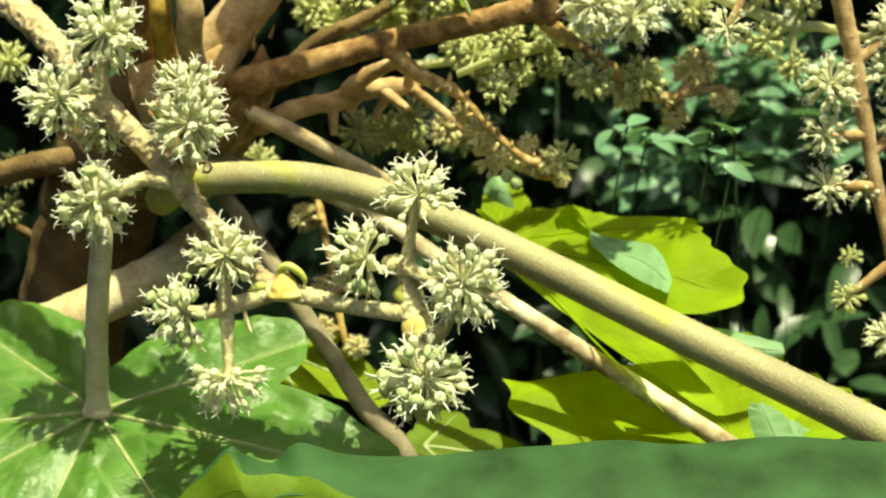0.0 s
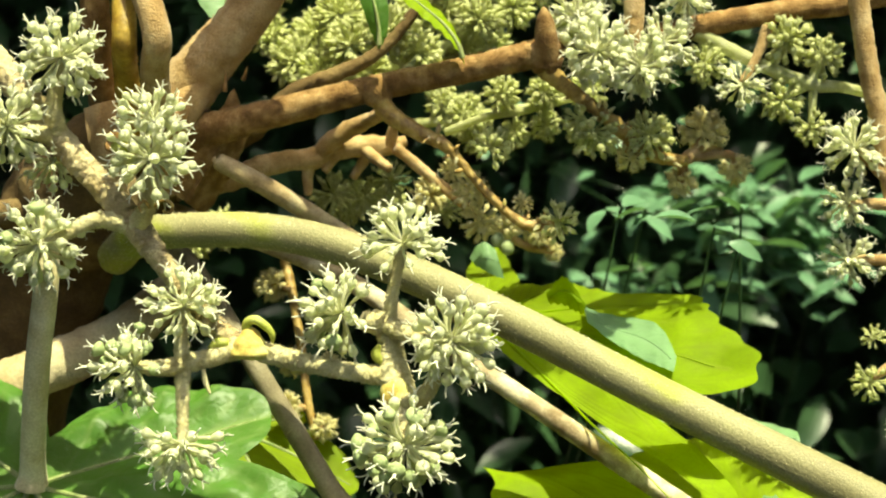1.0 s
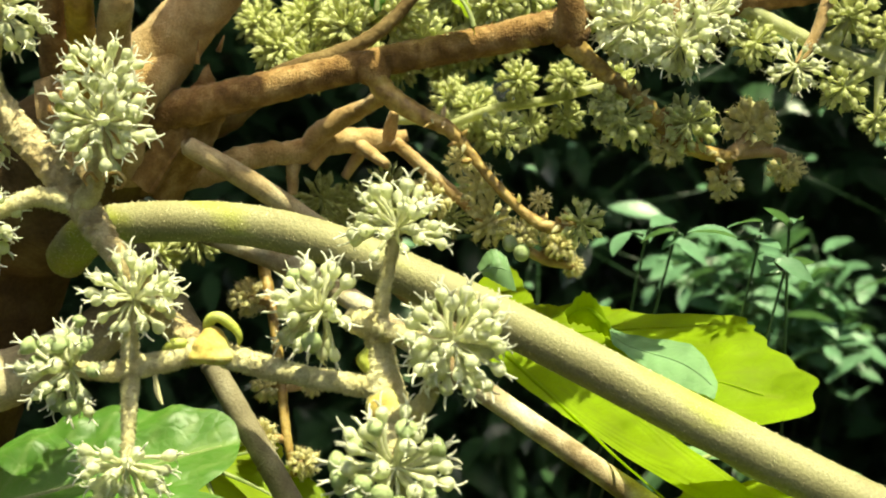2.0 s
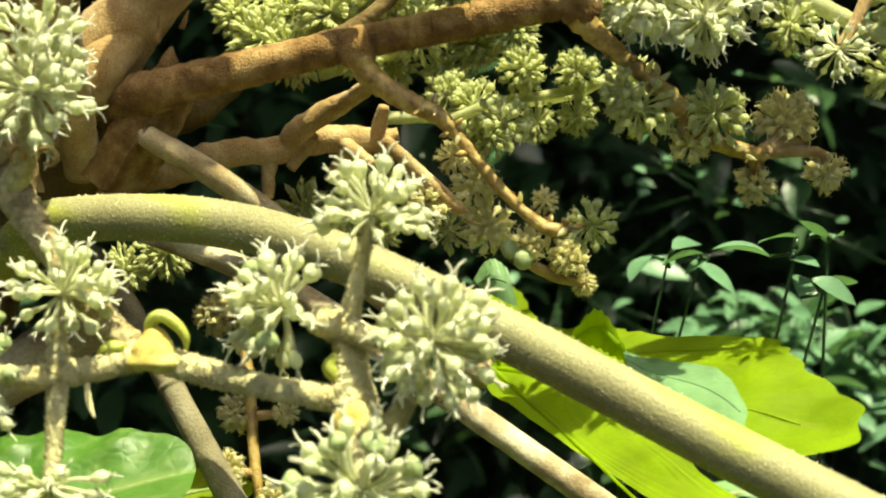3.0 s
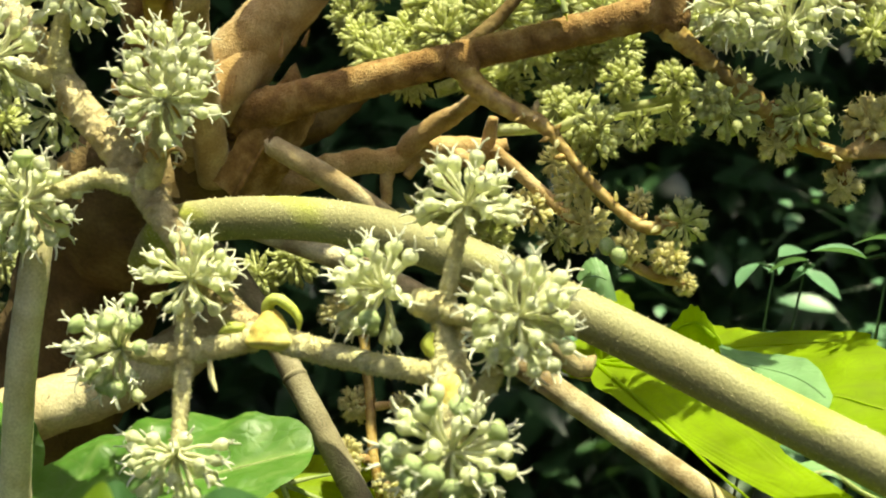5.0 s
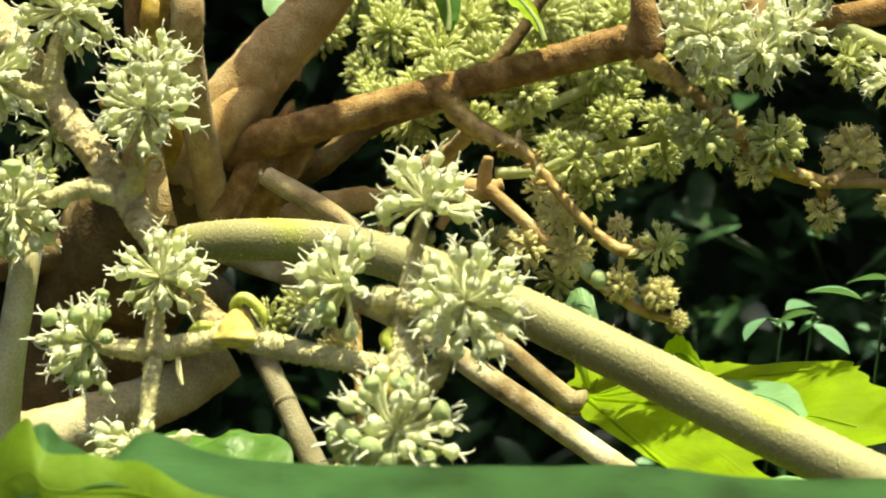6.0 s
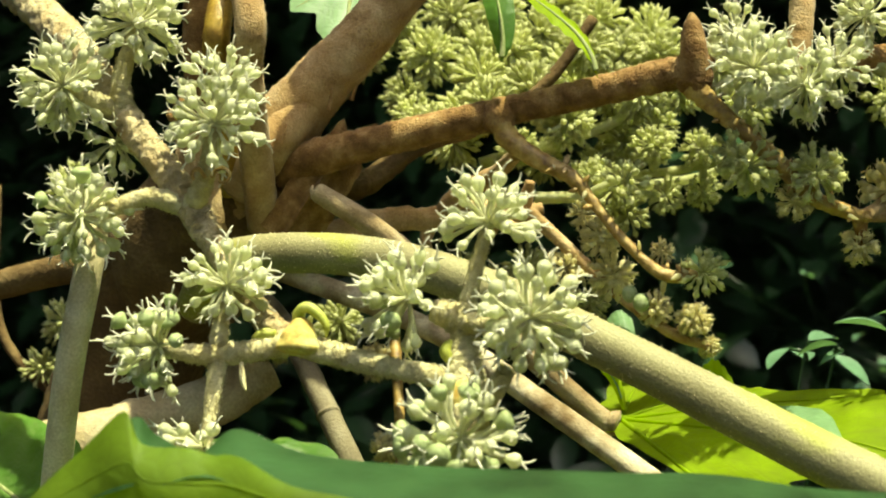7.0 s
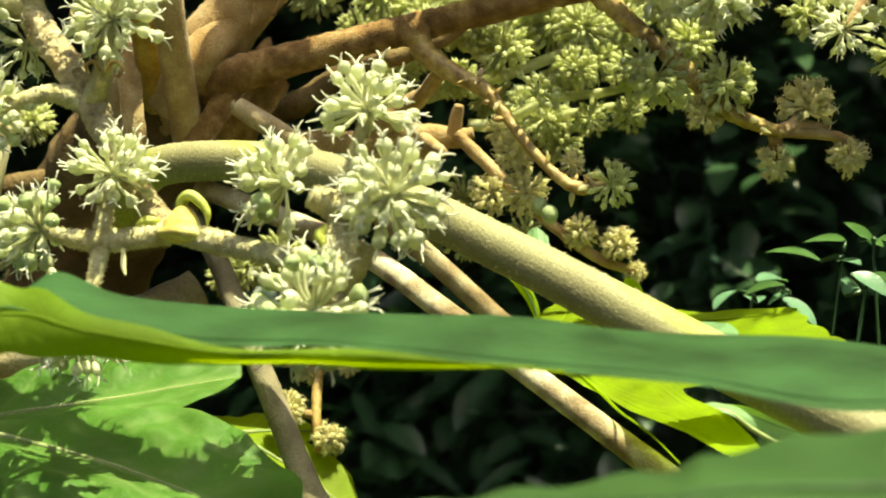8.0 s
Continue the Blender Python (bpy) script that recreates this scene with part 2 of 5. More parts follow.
def stem(name, points, mat, parent, label="", segs=16, n=60, rough=0.06, grain=700.0, ridge=0.0, fuzz=0, hair=0.0009, wool_mat=None):
    """A stem as one part; fuzz: how many woolly hairs stand on it, as one joined sub-part."""
    bm = bmesh.new()
    tube(bm, points, segs, n, rough, grain, ridge)
    ob = part(name, bm, mat, parent, label)
    if fuzz:
        rnd = random.Random(fuzz)
        c = spline(points, 200)
        ways = np.gradient(c[:, :3], axis=0)
        wool = bmesh.new()
        for k in range(fuzz):
            j = rnd.randrange(200)
            w = Vector(ways[j]).normalized()
            u = w.orthogonal().normalized()
            v = w.cross(u)
            a = rnd.uniform(0, 6.283)
            d = u * math.cos(a) + v * math.sin(a)
            foot = Vector(c[j, :3]) + d * c[j, 3] * 0.97 + w * rnd.uniform(-0.5, 0.5) * 0.001
            tip = foot + (d + w * rnd.gauss(0, 0.6) + Vector((rnd.gauss(0, 0.4), rnd.gauss(0, 0.4), rnd.gauss(0, 0.4)))).normalized() * hair * rnd.uniform(0.5, 1.3)
            e = w * 0.00019
            g = d.cross(w) * 0.00019
            p = [wool.verts.new(q) for q in (foot + e, foot - e + g, foot - e - g, tip)]
            for f in ((0, 1, 3), (1, 2, 3), (2, 0, 3)):
                wool.faces.new([p[i] for i in f])
        part("wool", wool, wool_mat or mat, ob, kind="stuff")
    return ob


def blob(bm, centre, radii, m3=None, rough=0.0, grain=300.0, u=10, v=7):
    """A rounded lump of the given half sizes."""
    made = bmesh.ops.create_uvsphere(bm, u_segments=u, v_segments=v, radius=1.0)["verts"]
    for w in made:
        q = Vector((w.co.x * radii[0], w.co.y * radii[1], w.co.z * radii[2]))
        if rough:
            q *= 1 + rough * noise.noise((Vector(centre) + q) * grain)
        if m3:
            q = m3 @ q
        w.co = q + Vector(centre)


def lathe(bm, profile, segs, base=0.0):
    """A body turned about z: profile of (radius, z)."""
    rings = [[bm.verts.new((r * math.cos(2 * math.pi * s / segs), r * math.sin(2 * math.pi * s / segs), z + base)) for s in range(segs)]
             for r, z in profile]
    for a, b in zip(rings, rings[1:]):
        for s in range(segs):
            bm.faces.new((a[s], a[(s + 1) % segs], b[(s + 1) % segs], b[s]))
    bm.faces.new(rings[-1])


def flower_mesh(name, mat, seed, swollen=1.0, styles=2, reach=1.0):
    """One small flower after its petals fell: pear-shaped ovary, rim, domed disc and two spreading styles; 1 unit = its length."""
    rnd = random.Random(seed)
    bm = bmesh.new()
    w = swollen
    lathe(bm, [(0.085, -0.14), (0.15 * w, 0.0), (0.27 * w, 0.20), (0.365 * w, 0.42), (0.375 * w, 0.58), (0.32 * w, 0.72), (0.25 * w, 0.765), (0.24 * w, 0.80), (0.13 * w, 0.86), (0.04, 0.88)], 10)
    body = len(bm.faces)
    spin = rnd.uniform(0, 3.14)
    for s in range(styles):
        a = spin + rnd.uniform(-0.35, 0.35) + math.pi * s
        lean = rnd.uniform(0.20, 0.36)
        tip = rnd.uniform(0.40, 0.66) * reach
        c, d = math.cos(a), math.sin(a)
        pts = [(0.03 * c, 0.03 * d, 0.84, 0.070), (lean * 0.35 * c, lean * 0.35 * d, 0.86 + tip * 0.48, 0.056),
               (lean * 0.85 * c, lean * 0.85 * d, 0.86 + tip * 0.88, 0.046), (lean * 1.40 * c, lean * 1.40 * d, 0.86 + tip * 1.12, 0.036)]
        tube(bm, pts, 5, 7)
    for s in range(rnd.choice((0, 1, 1, 2))):
        a = rnd.uniform(0, 6.28)
        pts = [(0.3 * w * math.cos(a), 0.3 * w * math.sin(a), 0.72, 0.03), (0.5 * w * math.cos(a), 0.5 * w * math.sin(a), 0.80, 0.028),
               (0.62 * w * math.cos(a), 0.62 * w * math.sin(a), 0.62 + 0.3 * rnd.random(), 0.02)]
        tube(bm, pts, 4, 5)
    me = finish(bm, mat, name)
    me.materials.append(M_STYLE if reach > 0.9 else mat)
    for k, f in enumerate(me.polygons):
        f.material_index = 1 if k >= body else 0
    return me


FRESH = [flower_mesh("flower", M_FLOWER, s, w) for s, w in ((1, 0.85), (2, 1.0), (3, 1.08), (4, 0.92), (5, 1.0))]
BERRY = [flower_mesh("flower", M_BERRY, s + 20, w) for s, w in ((1, 1.35), (2, 1.5))]
OLIVE = [flower_mesh("flower", M_OLIVE, s + 40, w, reach=0.40) for s, w in ((1, 0.9), (2, 1.05), (3, 0.8))]
DRIED = [flower_mesh("flower", M_DRY, s + 60, w, reach=0.42) for s, w in ((1, 0.8), (2, 0.95), (3, 0.7))]


def umbel(parent, centre, radius, axis=(0, 0, 1), count=30, spread=1.0, kinds=FRESH, seed=0, berries=0.0, flower=0.27, mat=None, single=True, squash=1.0):
    """A ball of flowers on radiating stalks. spread: 1 a full ball, 0.5 the half towards the axis. single: each flower an object of its own."""
    rnd = random.Random(seed)
    mat = mat or M_PEDICEL
    axis = Vector(axis).normalized()
    turn = axis.to_track_quat("Z", "Y").to_matrix()
    bm = bmesh.new()
    blob(bm, centre, (radius * 0.13,) * 3, rough=0.15, grain=500)
    placed = []
    golden = math.pi * (3 - math.sqrt(5))
    for k in range(count):
        z = 1 - 2 * spread * (k + 0.5) / count
        a = golden * k + rnd.uniform(-0.25, 0.25)
        s = math.sqrt(max(0, 1 - z * z))
        d = turn @ (Vector((s * math.cos(a), s * math.sin(a), z)) + Vector((rnd.gauss(0, 0.10), rnd.gauss(0, 0.10), rnd.gauss(0, 0.10)))).normalized()
        reach = radius * rnd.uniform(0.80, 1.06)
        long = radius * flower * rnd.uniform(0.85, 1.15)
        foot = Vector(centre) + d * (reach - long * 1.15)
        bend = d.orthogonal().normalized() * rnd.uniform(-0.07, 0.07) * radius
        start = Vector(centre) + d * radius * 0.06
        r = radius * 0.032
        tube(bm, [(*start, r * 1.2), (*((start + foot) / 2 + bend), r), (*foot, r * 1.5)], 5, 6)
        placed.append((foot, d, long))
    if single:
        ob = part("umbel", bm, mat, parent)
    else:
        ob = None
    for foot, d, long in placed:
        me = rnd.choice(BERRY if rnd.random() < berries else kinds)
        wide = long * rnd.uniform(0.9, 1.15)
        m = Matrix.LocRotScale(foot, d.to_track_quat("Z", "Y") @ Euler((0, 0, rnd.uniform(0, 6.28))).to_quaternion(), (wide, wide, long))
        if single:
            f = new("flower", me)
            f.parent = ob
            f.matrix_basis = Matrix.Translation(-ORIGIN[ob.name]) @ m
        else:
            cone = [(0.08, -0.1), (0.30, 0.40), (0.30, 0.68), (0.12, 0.84), (0.03, 1.20)]
            rings = [[bm.verts.new(m @ Vector((r * math.cos(2 * math.pi * s / 6), r * math.sin(2 * math.pi * s / 6), z))) for s in range(6)] for r, z in cone]
            for ra, rb in zip(rings, rings[1:]):
                for s in range(6):
                    bm.faces.new((ra[s], ra[(s + 1) % 6], rb[(s + 1) % 6], rb[s]))
    if not single:
        ob = part("umbel", bm, mat, parent)
    return ob


def leaf_sheet(name, lobes, mat, parent, m, droop=0.2, pucker=0.0012, ripple=0.004, seed=0, teeth=0.012, gap=0.35, label="", cup=0.0, rings=26, around=240,
               veins=0.0011, vein_mat=None):
    """A lobed blade about its stalk's end. lobes: (angle in degrees, length, half width); it droops outwards, puckers between its veins, and
    carries a raised vein along each lobe."""
    bm = bmesh.new()
    lay = bm.verts.layers.float.new("vein")
    shift = Vector((seed * 3.1, seed * 1.7, 0))
    lob = [(radians(a), l, w) for a, l, w in lobes]
    longest = max(l for _, l, _ in lob)

    def edge(a):
        best = 0.0
        for b, l, w in lob:
            d = (a - b + math.pi) % (2 * math.pi) - math.pi
            if abs(d) < 1.5:
                k = abs(math.tan(d)) * l / w
                best = max(best, l / (1 + 0.55 * k ** 1.7) ** 0.75)
        base = min(l for _, l, _ in lob) * gap
        c = Vector((math.cos(a), math.sin(a), seed))
        return max(best, base) * (1 + teeth * (math.sin(a * 29 + 5 * noise.noise(c * 2)) + 0.7 * noise.noise(c * 9)) + 0.07 * noise.noise(c * 3))

    def height(x, y):
        r = math.hypot(x, y)
        a = math.atan2(y, x)
        near = 1.0
        for b, l, w in lob:
            along = x * math.cos(b) + y * math.sin(b)
            if along > 0:
                near = min(near, abs(-x * math.sin(b) + y * math.cos(b)) / 0.012)
        f = r / longest
        z = -droop * longest * f * f + cup * longest * f
        z += pucker * near * (1.3 + noise.noise(Vector((x, y, 0)) * 110 + shift)) * min(1, f * 5)
        z += ripple * f * noise.noise(Vector((x, y, 0)) * 22 + shift) + 0.4 * ripple * f * f * math.sin(a * 9 + seed)
        return z

    grid = []
    for s in range(around):
        a = 2 * math.pi * s / around
        r1 = edge(a)
        row = []
        for k in range(rings + 1):
            r = r1 * k / rings
            x, y = r * math.cos(a), r * math.sin(a)
            v = 0.0
            for b, l, w in lob:
                along = x * math.cos(b) + y * math.sin(b)
                off = -x * math.sin(b) + y * math.cos(b)
                if 0 < along < l and abs(off) < along:
                    q = (along - 0.9 * abs(off)) / l * 8
                    side = abs(q - round(q)) / 8 * l
                    v = max(v, 0.55 * math.exp(-(side / 0.0008) ** 2), 0.8 * math.exp(-(off / 0.0012) ** 2))
            w3 = bm.verts.new(m @ Vector((x, y, height(x, y))))
            w3[lay] = v
            row.append(w3)
        grid.append(row)
    for s in range(around):
        a, b = grid[s], grid[(s + 1) % around]
        for k in range(rings):
            bm.faces.new((a[k], a[k + 1], b[k + 1], b[k]))
    bmesh.ops.remove_doubles(bm, verts=bm.verts, dist=1e-5)
    blade = part(name, bm, mat, parent, label)
    for b, l, w in lob:
        rib = bmesh.new()
        pts = []
        for k in range(9):
            r = l * 0.93 * k / 8
            x, y = r * math.cos(b), r * math.sin(b)
            pts.append((*(m @ Vector((x, y, height(x, y)))), max(0.00025, veins * (1 - 0.85 * k / 8))))
        tube(rib, pts, 7, 30, 0.05, 900)
        part("vein", rib, vein_mat or M_VEIN, blade)
    return blade


def rim_leaf(name, rim, veins, mat, parent, m, seed=0, ripple=0.004, teeth=0.010, pucker=0.0008, droop=0.0, thick=0.0009, rings=30, around=420, label="", vein_mat=None):
    """A deeply lobed blade about its stalk's end. rim: its outline as (angle in degrees, reach); veins: (angle, length)."""
    bm = bmesh.new()
    lay = bm.verts.layers.float.new("vein")
    ang = np.array([a for a, _ in rim], float)
    far = np.array([r for _, r in rim], float)
    ang, far = np.concatenate([ang - 360, ang, ang + 360]), np.tile(far, 3)
    longest = far.max()
    shift = Vector((seed * 3.1, seed * 1.7, 0))
    ribs = [(radians(a), l) for a, l in veins]

    def height(x, y):
        f = math.hypot(x, y) / longest
        near = 1.0
        for b, l in ribs:
            along = x * math.cos(b) + y * math.sin(b)
            if along > 0:
                near = min(near, abs(-x * math.sin(b) + y * math.cos(b)) / 0.010)
        z = pucker * near * (1.2 + noise.noise(Vector((x, y, 0)) * 130 + shift)) * min(1, f * 6) - droop * longest * f * f
        return z + ripple * min(1, f * 2) * (noise.noise(Vector((x, y, 0)) * 26 + shift) + 0.45 * noise.noise(Vector((x, y, 0)) * 70 + shift))

    grid = []
    for s in range(around):
        deg = -180 + 360 * s / around
        a = radians(deg)
        c = Vector((math.cos(a), math.sin(a), seed))
        r1 = float(np.mean(np.interp([deg - 1.2, deg, deg + 1.2], ang, far)))
        r1 *= 1 + teeth * (math.sin(a * 61 + 6 * noise.noise(c * 3)) + 1.2 * noise.noise(c * 14))
        row = []
        for k in range(rings + 1):
            r = r1 * k / rings
            x, y = r * math.cos(a), r * math.sin(a)
            v = 0.0
            for b, l in ribs:
                along, off = x * math.cos(b) + y * math.sin(b), -x * math.sin(b) + y * math.cos(b)
                if 0 < along < l and abs(off) < along:
                    q = (along - 0.8 * abs(off)) / l * 7
                    v = max(v, 0.5 * math.exp(-(abs(q - round(q)) / 7 * l / 0.0007) ** 2), 0.9 * math.exp(-(off / 0.0010) ** 2))
            w = bm.verts.new(m @ Vector((x, y, height(x, y))))
            w[lay] = v
            row.append(w)
        grid.append(row)
    for s in range(around):
        a, b = grid[s], grid[(s + 1) % around]
        for k in range(rings):
            bm.faces.new((a[k], a[k + 1], b[k + 1], b[k]))
    bmesh.ops.remove_doubles(bm, verts=bm.verts, dist=1e-5)
    blade = part(name, bm, mat, parent, label)
    for b, l in ribs:
        rib = bmesh.new()
        pts = []
        for k in range(9):
            x, y = l * 0.93 * k / 8 * math.cos(b), l * 0.93 * k / 8 * math.sin(b)
            pts.append((*(m @ Vector((x, y, height(x, y) + 0.0001))), max(0.0002, thick * (1 - 0.85 * k / 8))))
        tube(rib, pts, 7, 30, 0.05, 900)
        part("vein", rib, vein_mat or M_VEIN, blade)
    return blade


def strip_leaf(name, top, bottom, mat, parent, seed=0, bulge=0.004, n=120, across=16, label="", vein_at=0.55, vein_mat=None, rib=0.0009, wave=0.0009):
    """A long lobe seen along its edge: a sheet between two margins, bowed towards the viewer, with a vein along it."""
    bm = bmesh.new()
    lay = bm.verts.layers.float.new("vein")
    a, b = spline(top, n), spline(bottom, n)
    grid = []
    mid = []
    for k in range(n):
        row = []
        u = k / (n - 1)
        for j in range(across + 1):
            f = j / across
            p = Vector(a[k]).lerp(Vector(b[k]), f)
            bow = bulge * math.sin(math.pi * f)
            w = noise.noise(p * 45 + Vector((seed, 0, 0)))
            p += Vector((0, -bow + 0.003 * w, 0.0016 * w + wave * math.sin(u * 40 + seed) * (f - 0.5)))
            v = bm.verts.new(p)
            v[lay] = 0.3 * math.exp(-((f - vein_at) / 0.03) ** 2)
            row.append(v)
        mid.append((*row[int(across * vein_at)].co, rib * (0.25 + u)))
        grid.append(row)
    for r0, r1 in zip(grid, grid[1:]):
        for j in range(across):
            bm.faces.new((r0[j], r0[j + 1], r1[j + 1], r1[j]))
    blade = part(name, bm, mat, parent, label)
    ridge = bmesh.new()
    tube(ridge, mid[::6], 7, 60)
    part("vein", ridge, vein_mat or M_VEIN, blade)
    return blade


def place(at, normal, tip, ):
    """A pose at a point, with local z along the normal and local x as near as may be towards tip."""
    z = Vector(normal).normalized()
    x = Vector(tip)
    x = (x - z * x.dot(z)).normalized()
    y = z.cross(x)
    r = Matrix((x, y, z)).transposed().to_4x4()
    return Matrix.Translation(at) @ r


# ---- ground and the shaded garden behind ----
def ground():
    bm = bmesh.new()
    bmesh.ops.create_grid(bm, x_segments=60, y_segments=60, size=60)
    for v in bm.verts:
        v.co.z = 0.05 * noise.noise(v.co * 0.6)
    ob = new("ground", finish(bm, M_SOIL, "ground"))
    tagged(ob, "dark bare garden soil in shade", "ground", kind="structure")


def shrub_leaf(bm, m, long, wide, fold):
    """A pointed leaf with a folded midrib."""
    n = 6
    left, mid, right = [], [], []
    for k in range(n + 1):
        f = k / n
        w = wide * math.sin(math.pi * min(1, f * 0.97 + 0.03)) ** 0.8
        z = -0.25 * long * f * f
        mid.append(bm.verts.new(m @ Vector((long * f, 0, z))))
        left.append(bm.verts.new(m @ Vector((long * f, w, z + fold * w))))
        right.append(bm.verts.new(m @ Vector((long * f, -w, z + fold * w))))
    for k in range(n):
        bm.faces.new((mid[k], mid[k + 1], left[k + 1], left[k]))
        bm.faces.new((right[k], right[k + 1], mid[k + 1], mid[k]))


def shrub(name, base, spots, mat, label, leaf=(0.055, 0.0125), seed=0, count=34):
    """A bush: thin stems from the ground up to each spot, with leaves round their upper ends."""
    rnd = random.Random(seed)
    ob = thing(name, base, label, "shrub")
    lv, st = bmesh.new(), bmesh.new()
    for spot, size in spots:
        spot = Vector(spot)
        mid = spot + Vector((rnd.uniform(-0.05, 0.05), 0.25, -0.35))
        tube(st, [(*base, 0.005), (*(Vector(base).lerp(mid, 0.6)), 0.003), (*mid, 0.0011), (*spot, 0.0005)], 6, 14)
        for k in range(count):
            d = Vector((rnd.gauss(0, 1), rnd.gauss(0, 1), rnd.gauss(0.3, 0.8))).normalized()
            p = spot + Vector((rnd.gauss(0, 1), rnd.gauss(0, 1), rnd.gauss(0, 0.8))) * size * 0.5
            s = rnd.uniform(0.7, 1.3)
            tube(st, [(*spot.lerp(p, 0.2), 0.0009), (*p, 0.0007)], 4, 3)
            shrub_leaf(lv, place(p, (rnd.gauss(0, 0.5), rnd.gauss(-0.3, 0.5), 1), d), leaf[0] * s, leaf[1] * s, rnd.uniform(0.1, 0.5))
    part("stem", st, M_HEDGE, ob)
    part("foliage", lv, mat, ob, kind="stuff")
    return ob


def far_hedge():
    """A deep bank of leaves that closes the view behind the plant."""
    rnd = random.Random(5)
    bm = bmesh.new()
    for k in range(34000):
        x, z = rnd.uniform(-2.4, 2.4), rnd.uniform(0.2, 4.2)
        y = 1.7 + 0.35 * noise.noise(Vector((x * 1.7, z * 1.7, 0))) + rnd.uniform(0, 1.1)
        shrub_leaf(bm, place((x, y, z), (rnd.gauss(0, 0.5), rnd.gauss(-0.5, 0.4), 1), (rnd.gauss(0, 1), -1, rnd.gauss(-0.3, 0.5))), rnd.uniform(0.05, 0.11), rnd.uniform(0.010, 0.022), 0.25)
    for k in range(9000):
        p = (rnd.uniform(-3.2, 3.2), rnd.uniform(3.0, 3.6), rnd.uniform(0.0, 5.0))
        shrub_leaf(bm, place(p, (rnd.gauss(0, 0.4), -1, rnd.gauss(0.4, 0.3)), (rnd.gauss(0, 1), 0, -1)), rnd.uniform(0.25, 0.4), rnd.uniform(0.07, 0.11), 0.2)
    ob = new("hedge", finish(bm, M_HEDGE, "hedge"))
    tagged(ob, "dense dark green hedge in deep shade", "hedge", kind="stuff")


def shade_canopy():
    """Unseen tree crowns added for shade; a gap towards the sun lets it reach the plant."""
    rnd = random.Random(9)
    bm = bmesh.new()
    for k in range(6500):
        p = Vector((rnd.uniform(-3.2, 4.6), rnd.uniform(-2.6, 4.4), 3.7 + rnd.gauss(0, 0.2)))
        gap = min(((p.x - 0.52) / 1.05) ** 2 + ((p.y + 0.94) / 1.30) ** 2, ((p.x - 0.91) / 0.55) ** 2 + ((p.y - 0.53) / 0.55) ** 2)
        long = rnd.uniform(0.18, 0.34)
        if gap < 1:
            continue
        shrub_leaf(bm, place(p, (rnd.gauss(0.3, 0.4), rnd.gauss(0, 0.4), 1), (rnd.gauss(0, 1), rnd.gauss(0, 1), 0)), long, long * 0.32, 0.2)
    ob = new("unseen_crown", finish(bm, M_HEDGE, "unseen_crown"))
    tagged(ob, "unseen broad leafy crowns added to shade the garden", "tree", kind="stuff")


def near_hedges():
    """Unseen leafy hedges, added to close off skylight at both sides and behind the camera."""
    rnd = random.Random(15)
    bm = bmesh.new()
    for k in range(9000):
        side = k % 3
        u, deep, z = rnd.uniform(-3.2, 3.4), rnd.uniform(0, 0.5), rnd.uniform(0, 3.9)
        p = ((-2.7 - deep, u, z), (3.1 + deep, u, z * 0.9), (u, -2.7 - deep, z * 0.55))[side]
        inward = ((1, 0, 0.4), (-1, 0, 0.4), (0, 1, 0.4))[side]
        n = Vector(inward) + Vector((rnd.gauss(0, 0.4), rnd.gauss(0, 0.4), rnd.gauss(0, 0.3)))
        shrub_leaf(bm, place(p, n, (rnd.gauss(0, 0.5), rnd.gauss(0, 0.5), -1)), rnd.uniform(0.22, 0.36), rnd.uniform(0.06, 0.10), 0.2)
    ob = new("unseen_hedge", finish(bm, M_HEDGE, "unseen_hedge"))
    tagged(ob, "unseen leafy hedge added round the clearing to limit skylight", "hedge", kind="stuff")


